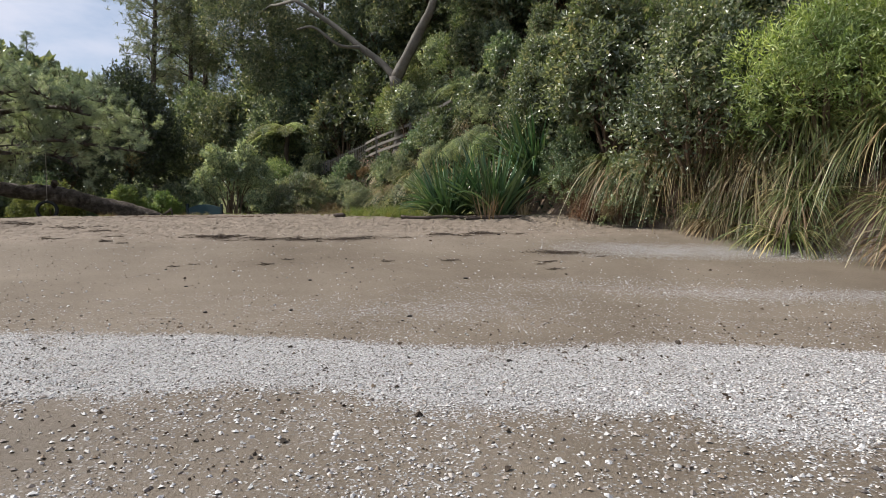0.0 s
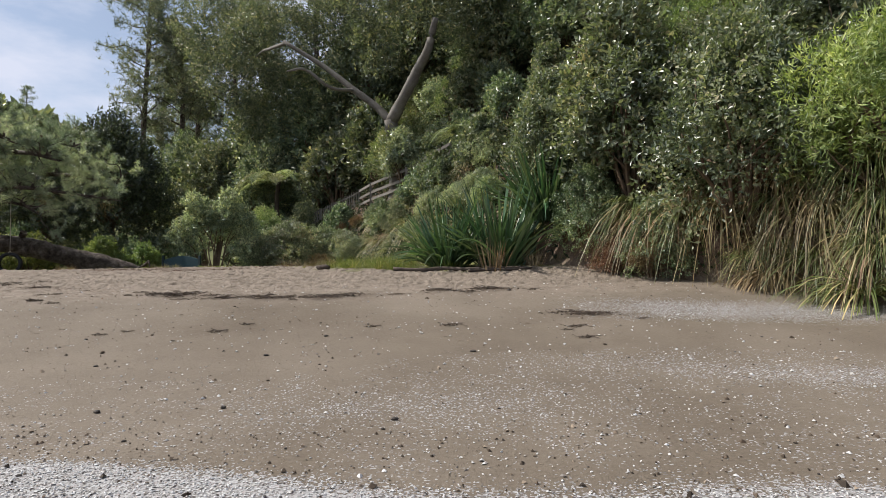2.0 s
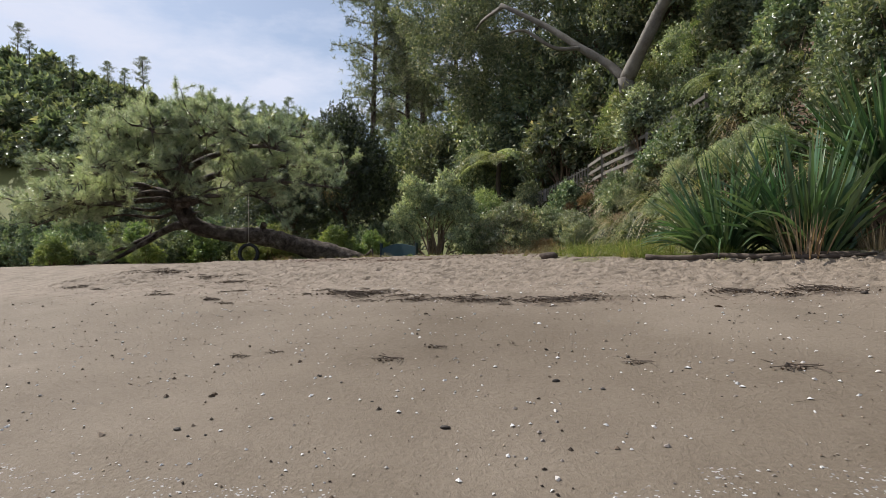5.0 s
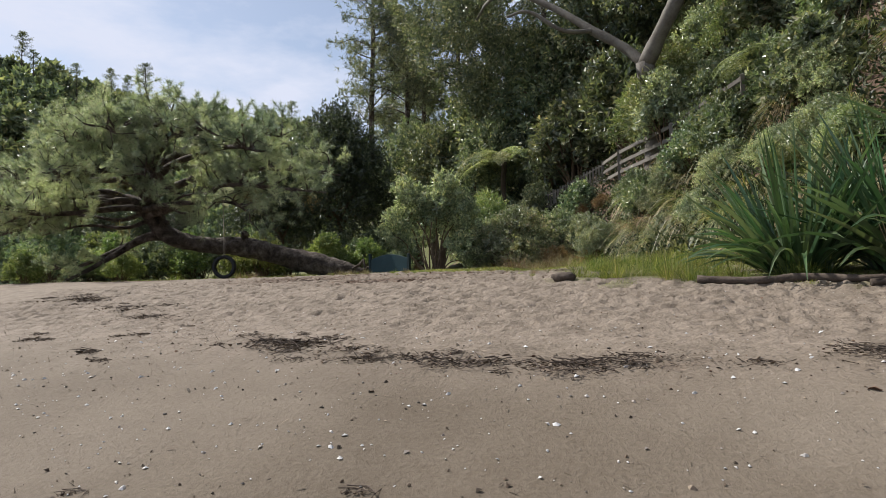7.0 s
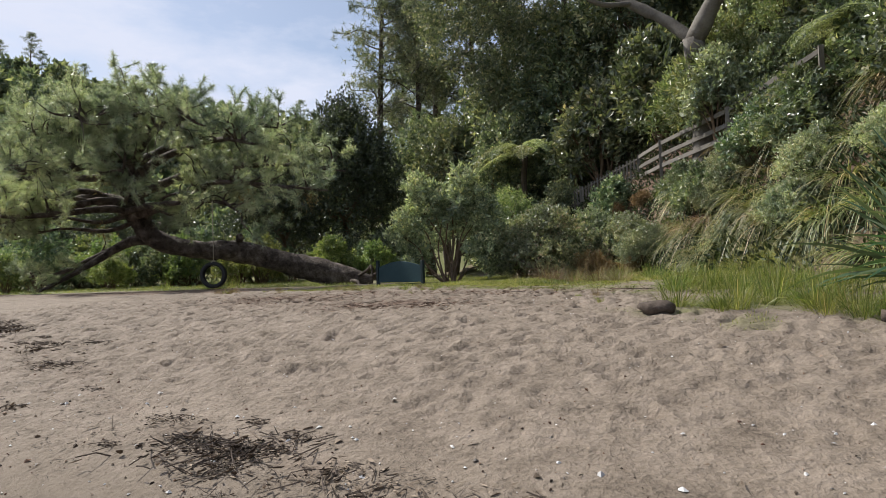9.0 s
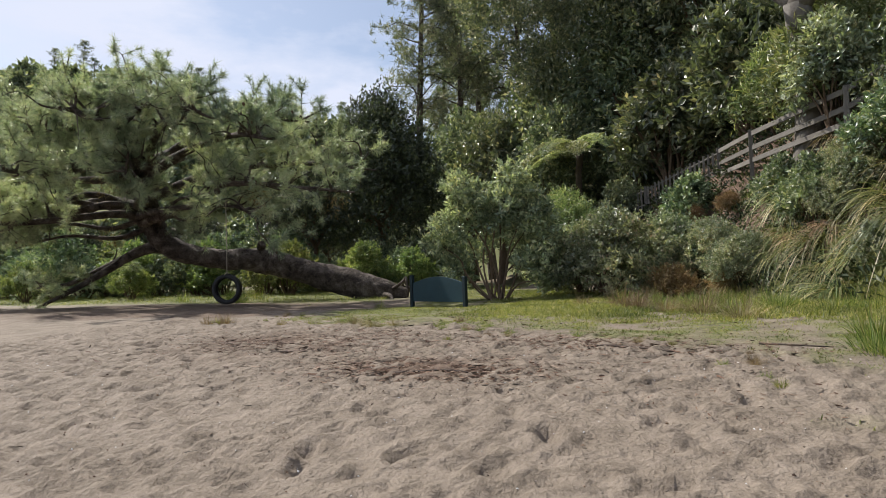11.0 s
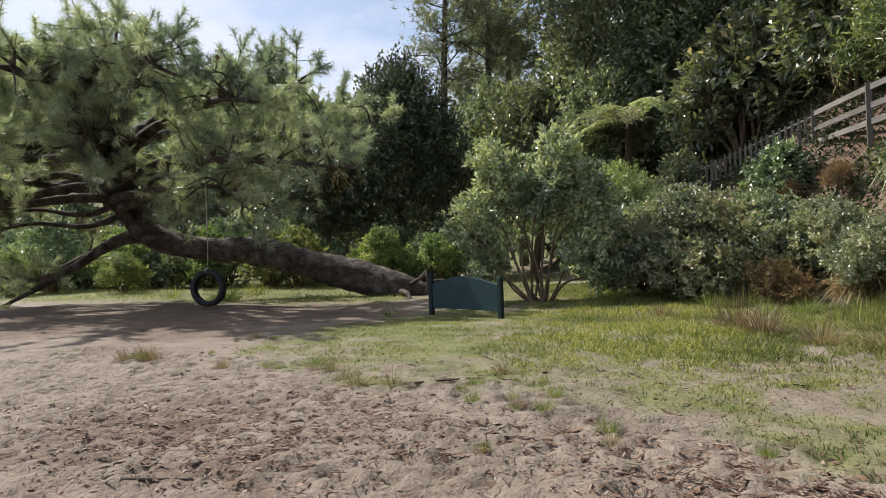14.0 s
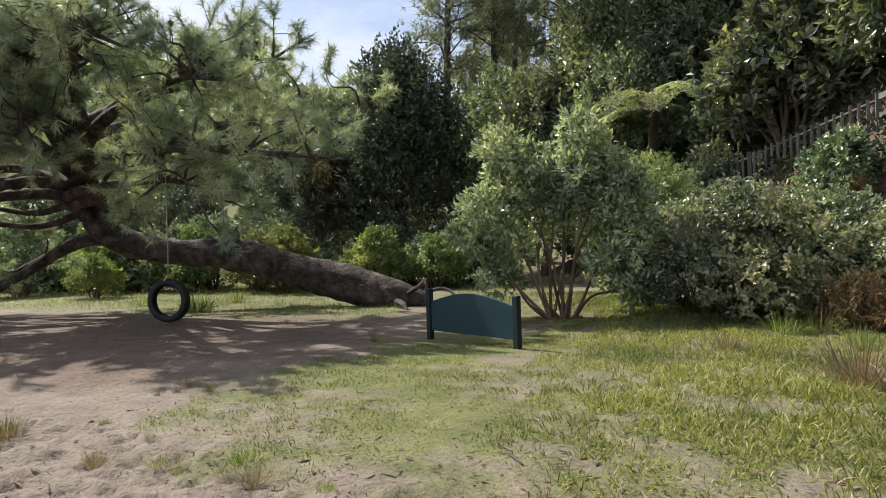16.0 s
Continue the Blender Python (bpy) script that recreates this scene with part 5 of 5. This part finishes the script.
for x, y, s in ((-212, 150, 0.66), (-206, 150, 0.5), (-188, 152, 0.55), (-172, 152, 0.55), (-155, 150, 0.66), (-165, 152, 0.5), (-103, 152, 0.5), (-229, 150, 0.55), (-110, 150, 0.4)):
    again(pA, x, y, rng.uniform(0, 360), s, 2.5)


# ---- what lies on the beach ----
def beach_stone(seed, size):
    rng = np.random.default_rng(seed)
    bm = bmesh.new()
    bmesh.ops.create_icosphere(bm, subdivisions=2, radius=1)
    sx, sy, sz = rng.uniform(0.7, 1.3), rng.uniform(0.6, 1.0), rng.uniform(0.35, 0.6)
    for v in bm.verts:
        k = 1 + 0.4 * noise.noise(v.co * 1.7 + Vector((seed, 0, 0)))
        v.co = Vector((v.co.x * sx * k, v.co.y * sy * k, v.co.z * sz * k)) * size
    return bm


stones = []
for i in range(5):
    o_ = part("beach_stone", beach_stone(100 + i, 0.022), M_STONE, None, smooth=True)
    stones.append(tagged(o_, "small dark stone half sunk in the sand", "stone", "beach stones"))
rng = np.random.default_rng(110)
count = 0
known = ((0.38, 10.81, 1.6), (-0.38, 8.33, 1.3), (-1.97, 8.74, 1.4), (0.65, 6.26, 1.3), (1.29, 15.35, 2.0), (-3.07, 8.66, 1.5), (-1.65, 11.85, 1.2), (0.09, 12.51, 1.3), (-5.05, 11.85, 1.2), (-4.0, 10.26, 1.2), (-2.15, 10.67, 1.3), (-1.15, 12.6, 1.0))
while count < 190:
    if count < len(known):
        x, y, s = known[count]
    else:
        x, y, s = rng.uniform(-9, 6), rng.uniform(4.0, 15.5) if rng.uniform() < 0.75 else rng.uniform(4, 8), rng.uniform(0.3, 0.85)
    m = Matrix.Translation((x, y, land_at(x, y) + 0.006 * s)) @ pose(0, 0, 0, 0, 0, rng.uniform(0, 360)) @ Matrix.Scale(s, 4)
    if count < 5:
        stones[count].matrix_basis = m
    else:
        copy_thing(stones[count % 5], Matrix.Identity(4)).matrix_basis = m
    count += 1


def flakes(rng, x, y, size, flat=0.35, curl=0.3, lift=0.004):
    """Small cupped chips lying on the sand."""
    k = len(x)
    base = np.stack([x, y, land(x, y) + lift], -1)
    up = unit(np.stack([rng.normal(0, flat, k), rng.normal(0, flat, k), np.ones(k)], -1))
    a = unit(np.cross(up, rng.normal(0, 1, (k, 3))))
    b = np.cross(up, a)
    s = (size * rng.uniform(0.5, 1.5, k))[:, None]
    rim = [base + (a * math.cos(q) * 1.15 + b * math.sin(q) * 0.8) * s * 0.5 * rng.uniform(0.75, 1.2, (k, 1)) for q in (0, 1.26, 2.51, 3.77, 5.03)]
    v = np.stack([base + up * s * curl] + rim, 1).reshape(-1, 3)
    o = np.arange(k)[:, None] * 6
    return v, np.concatenate([o + [0, i, i % 5 + 1] for i in range(1, 6)])


rng = np.random.default_rng(120)
n_try = 330000
x, y = rng.uniform(-9, 8.5, n_try), 3.4 + 12.0 * rng.uniform(0, 1, n_try) ** 1.7
keep = rng.uniform(0, 1, n_try) < shell_amount(x, y) * np.clip(1.25 - 0.07 * (y - 4), 0.3, 1) * np.where(y > 8, 0.5, 1.0)
x, y = x[keep], y[keep]
shells = part("shell_scatter", flakes(rng, x, y, 0.0165), M_SHELL)
tagged(shells, "broken white cockle shells strewn in bands over the damp sand", "shells", kind="stuff")
big_x, big_y = np.concatenate([rng.uniform(-8, 5, 900), rng.uniform(-5, 5, 1300)]), np.concatenate([rng.uniform(5, 16.5, 900), rng.uniform(3.5, 5.6, 1300)])
tagged(part("whole_shells", flakes(rng, big_x, big_y, 0.034, 0.25, 0.35), M_SHELL), "scattered pale half shells on the smooth sand", "shells", kind="stuff")


mx_, my_ = rng.uniform(-7, 6, 16000), rng.uniform(7.2, 13.5, 16000)
near_band = 0.03 + 0.25 * np.exp(-(((mx_ - 1.5) / 2.6) ** 2 + ((my_ - 9.3) / 0.9) ** 2)) + 0.16 * smooth(0.1, 0.8, wave(mx_, my_, 19, 0.8)) * smooth(13, 8, my_)
pick = rng.uniform(0, 1, 16000) < near_band
tagged(part("shell_fragments", flakes(rng, mx_[pick], my_[pick], 0.019, 0.35, 0.35), M_SHELL), "loose clusters of shell bits on the smooth sand", "shells", kind="stuff")


fx, fy = np.concatenate([rng.uniform(-9, 8, 5200), rng.uniform(-12, 6, 2200)]), np.concatenate([rng.uniform(3.6, 8.2, 5200), rng.uniform(7.6, 16, 2200)])
tagged(part("dark_grit", flakes(rng, fx, fy, 0.018 * np.exp(rng.normal(-0.2, 0.45, len(fx))), 0.4, 0.45), M_WRACK), "dark chips of weed and pebble among the shells", "pebbles", kind="stuff")


def strips(rng, x, y, length, width, lift=0.008):
    """Bits of weed, bark and stalk lying flat, a little curled."""
    k = len(x)
    a = rng.uniform(0, 6.283, k)
    base = np.stack([x, y, land(x, y) + lift * rng.uniform(0.6, 2.2, k)], -1)
    way = np.stack([np.cos(a), np.sin(a), rng.normal(0, 0.07, k)], -1)
    return blades(rng, base, way, length * np.exp(rng.normal(-0.3, 0.65, k)), width * np.exp(rng.normal(-0.25, 0.5, k)), rng.normal(0.0, 0.08, k), 2)


def along(rng, pts, k, spread):
    p = np.array(pts, float)
    seg = np.concatenate([[0], np.cumsum(np.linalg.norm(np.diff(p, axis=0), axis=1))])
    spots = rng.uniform(0, seg[-1], max(3, k // 45))
    u = np.where(rng.uniform(0, 1, k) < 0.7, spots[rng.integers(0, len(spots), k)] + rng.normal(0, 0.13, k), rng.uniform(0, seg[-1], k))
    return np.interp(u, seg, p[:, 0]) + rng.normal(0, spread, k), np.interp(u, seg, p[:, 1]) + rng.normal(0, spread * 0.6, k)




def weed_heap(seed, pieces, reach, high):
    """A tangle of weed, bark and stalks, heaped a little above the sand."""
    rng = np.random.default_rng(seed)
    x, y = rng.normal(0, reach, pieces), rng.normal(0, reach * 0.7, pieces)
    z = high * np.exp(-((x / reach) ** 2 + (y / (reach * 0.55)) ** 2) / 1.6) * rng.uniform(0.1, 1.0, pieces) + 0.004
    a = rng.uniform(0, 6.283, pieces)
    way = np.stack([np.cos(a), np.sin(a), rng.normal(0, 0.22, pieces)], -1)
    ob = thing("seaweed_heap", "tangled heap of dark dried seaweed and bark on the sand", "seaweed", "seaweed heaps")
    n_weed = pieces * 4 // 5
    part("weed", blades(rng, np.stack([x, y, z], -1)[:n_weed], way[:n_weed], 0.05 * np.exp(rng.normal(-0.35, 0.6, n_weed)), 0.015 * np.exp(rng.normal(-0.2, 0.5, n_weed)), rng.normal(0.1, 0.2, n_weed), 3, 0.5), M_WRACK, ob)["kind"] = "stuff"
    stalks = [tube(np.array([p - w * q, p + [0, 0, 0.006], p + w * q * [1, 1.3, 0.4]]), [0.004, 0.003], 4)
              for p, w, q in zip(np.stack([x, y, z], -1)[n_weed:], way[n_weed:], rng.uniform(0.03, 0.11, pieces - n_weed))]
    part("stalk_tangle", joined(*stalks), M_DRIFT, ob, "bleached stalks")["kind"] = "stuff"
    return ob


heaps = [weed_heap(151, 120, 0.18, 0.04), weed_heap(152, 70, 0.12, 0.03), weed_heap(153, 150, 0.27, 0.03), weed_heap(154, 36, 0.06, 0.028)]
fresh = set(range(4))
rng = np.random.default_rng(155)


def drop_heaps(pts, count, spread, kinds_of):
    p = np.array(pts, float)
    seg = np.concatenate([[0], np.cumsum(np.linalg.norm(np.diff(p, axis=0), axis=1))])
    for u in rng.uniform(0, seg[-1], count):
        hx, hy = np.interp(u, seg, p[:, 0]) + rng.normal(0, spread), np.interp(u, seg, p[:, 1]) + rng.normal(0, spread * 0.6)
        k_ = int(rng.choice(kinds_of))
        size, turn = rng.uniform(0.65, 1.25), rng.normal(0, 25)
        if k_ in fresh:
            fresh.discard(k_)
            put(heaps[k_], hx, hy, turn, size)
        else:
            again(heaps[k_], hx, hy, turn, size)


drop_heaps([(-6.2, 15.55), (-5.0, 15.35), (-3.8, 15.05), (-2.9, 14.95)], 24, 0.2, [0, 1, 1, 2, 3])
drop_heaps([(-2.9, 14.9), (-1.9, 15.0), (-1.0, 15.25), (0.6, 15.6), (1.8, 15.7)], 16, 0.2, [0, 1, 3, 3])
drop_heaps([(-13.0, 18.5), (-10.0, 17.6), (-8.4, 16.6), (-7.2, 15.9), (-6.3, 15.3)], 26, 0.28, [0, 1, 3, 2])
drop_heaps([(-13, 16.6), (-9.5, 15.4), (-7.0, 14.6)], 12, 0.35, [1, 3, 3])
drop_heaps([(2.2, 13.2), (3.0, 13.0), (3.3, 12.5)], 6, 0.15, [0, 1, 3])
drop_heaps([(-5, 12.0), (-1, 12.8), (1.3, 12.1), (2.5, 11)], 9, 0.5, [3])

wr = [along(rng, [(-6.2, 15.6), (-5.0, 15.3), (-3.8, 15.0), (-2.3, 15.0), (-1.0, 15.2)], 1500, 0.26), along(rng, [(-10.0, 17.8), (-8.4, 16.6), (-7.2, 15.9), (-6.4, 15.0)], 700, 0.3),
      along(rng, [(-13, 18.4), (-10.0, 17.2), (-8.5, 16.0)], 400, 0.3), along(rng, [(-0.8, 15.2), (0.6, 15.6), (1.8, 15.7)], 300, 0.25), along(rng, [(2.2, 13.2), (3.0, 13.0), (3.2, 12.5)], 200, 0.2),
      along(rng, [(-4, 12.2), (-1, 12.6), (1, 12.2)], 80, 0.5), along(rng, [(-13, 16.6), (-9.5, 15.4), (-7.0, 14.6)], 300, 0.35), (rng.uniform(-13, 3, 900), rng.uniform(12, 19, 900))]
tagged(part("seaweed_wrack", strips(rng, np.concatenate([q[0] for q in wr]), np.concatenate([q[1] for q in wr]), 0.045, 0.012), M_WRACK), "dark dried seaweed and twigs along the tide line", "seaweed", kind="stuff")
lt = [along(rng, [(-10.6, 21.4), (-9.0, 21.0), (-8.0, 21.6)], 5200, 0.6), along(rng, [(-7.4, 20.2), (-6.0, 20.2)], 4200, 0.42), along(rng, [(-6.4, 21.6), (-4.6, 21.4)], 1800, 0.4), along(rng, [(-10, 22.3), (-3.5, 21.6)], 3200, 0.5),
      (rng.uniform(-12, -3.5, 5000), rng.uniform(19.2, 25.5, 5000)), (rng.uniform(-26, -13, 2500), rng.uniform(23.5, 31, 2500))]
tagged(part("leaf_litter", strips(rng, np.concatenate([q[0] for q in lt]), np.concatenate([q[1] for q in lt]), 0.05, 0.016), M_LITTER), "brown leaf and bark litter on the dry sand", "leaf litter", kind="stuff")


sx_, sy_ = rng.uniform(-13, 4, 5200), rng.uniform(14.5, 24, 5200)
tagged(part("sand_specks", flakes(rng, sx_, sy_, 0.013 * np.exp(rng.normal(-0.2, 0.45, len(sx_))), 0.5, 0.4), M_LITTER), "small brown crumbs of bark and weed on the dry sand", "debris", kind="stuff")
sx_, sy_ = rng.uniform(-12, 4, 1800), rng.uniform(12, 21.5, 1800)
tagged(part("shell_chips", flakes(rng, sx_, sy_, 0.014, 0.4, 0.35), M_SHELL), "few pale shell chips on the dry sand", "shells", kind="stuff")


def stick(name, label, pts, r):
    p = np.array(pts, float)
    z = land(p[:, 0], p[:, 1]) + r * 0.8
    q = curve_points(np.column_stack([p, z]), 5)
    ob = part(name, tube(q, [r, r * 0.9, r * 0.5], 7, 0.08, 5), M_DRIFT, None, smooth=True)
    return tagged(ob, label, "driftwood", "sticks" if r < 0.05 else "")


for pts, r in (([(-8.5, 22.9), (-8.1, 23.25), (-7.7, 23.3)], 0.01), ([(-5.4, 21.45), (-5.0, 21.4), (-4.7, 21.3)], 0.014), ([(-6.9, 20.0), (-6.5, 20.15), (-6.2, 20.1)], 0.013), ([(-8.9, 20.6), (-8.5, 20.75)], 0.012),
               ([(-6.9, 23.9), (-6.75, 23.75)], 0.01), ([(-8.4, 24.2), (-8.25, 24.05)], 0.01), ([(-4.0, 21.9), (-3.4, 21.8)], 0.012)):
    stick("driftwood_stick", "thin bleached stick lying on the sand", pts, r)
stick("driftwood_log", "grey weathered log lying along the edge of the turf", [(-1.3, 18.85), (-0.6, 18.8), (0.0, 18.95), (0.6, 18.75), (1.2, 18.8), (2.0, 18.55)], 0.06)
stick("driftwood_log", "short dark log beside the flax", [(0.6, 18.5), (1.1, 18.55), (1.6, 18.4), (2.2, 18.45)], 0.05)
stump = part("weathered_stump", beach_stone(140, 0.17), M_DRIFT, None, smooth=True)
stump.location = (-3.15, 19.1, land_at(-3.15, 19.1) + 0.05)
tagged(stump, "weathered brown lump of wood at the edge of the turf", "driftwood")

# ---- turf ----
rng = np.random.default_rng(130)
n_try = 600000
x, y = rng.uniform(-17, 3, n_try), rng.uniform(18, 39, n_try)
e = edge_distance(x, y, LAWN) + 0.5 * wave(x, y, 31, 0.8) + 0.3 * wave(x, y, 32, 0.25)
right = smooth(-10.5, -6.5, x + 0.35 * (y - 26)) * smooth(23, 26, y)
dens = smooth(-0.3, 0.45, e) * np.clip(0.45 + 0.6 * wave(x, y, 33, 0.9) + 0.9 * wave(x, y, 43, 0.22) + 0.5 * wave(x, y, 44, 0.09) + 0.45 * right, 0.02, 1) * np.clip(1.3 - 0.02 * (y - 20), 0.3, 1)
keep = (rng.uniform(0, 1, n_try) < dens) & (beyond_toe(x, y) < 0.4)
x, y, right = x[keep], y[keep], right[keep]
k = len(x)
a = rng.uniform(0, 6.283, k)
t = rng.uniform(0.2, 1.0, k)
way = np.stack([np.cos(a) * np.sin(t), np.sin(a) * np.sin(t), np.cos(t)], -1)
ln = (0.055 + 0.04 * wave(x, y, 41, 0.5) + 0.17 * right * np.clip(0.6 + 0.5 * wave(x, y, 42, 1.3), 0.2, 1)) * rng.uniform(0.6, 1.3, k)
turf = part("turf_grass", blades(rng, np.stack([x, y, land(x, y) - 0.01], -1), way, ln, 0.0085 + 0.005 * right, 0.35, 2), M_GRASS)
tagged(turf, "patchy short turf running into longer sunlit grass", "grass", kind="stuff")
n_try = 60000
x, y = rng.uniform(-48, -13.2, n_try), rng.uniform(29.5, 44, n_try)
keep = rng.uniform(0, 1, n_try) < smooth(30.0, 33.0, y + 0.9 * wave(x, y, 35, 1.5)) * 0.8 * (np.abs(x - (-14.6 - 0.45 * (y - 33))) > 0.6)
x, y = x[keep], y[keep]
k = len(x)
a, t = rng.uniform(0, 6.283, k), rng.uniform(0.2, 0.9, k)
way = np.stack([np.cos(a) * np.sin(t), np.sin(a) * np.sin(t), np.cos(t)], -1)
tagged(part("meadow_grass", blades(rng, np.stack([x, y, land(x, y) - 0.01], -1), way, 0.2 * rng.uniform(0.5, 1.4, k), 0.012, 0.35, 2), M_GRASS), "rough sunlit grass beyond the leaning pine", "grass", kind="stuff")
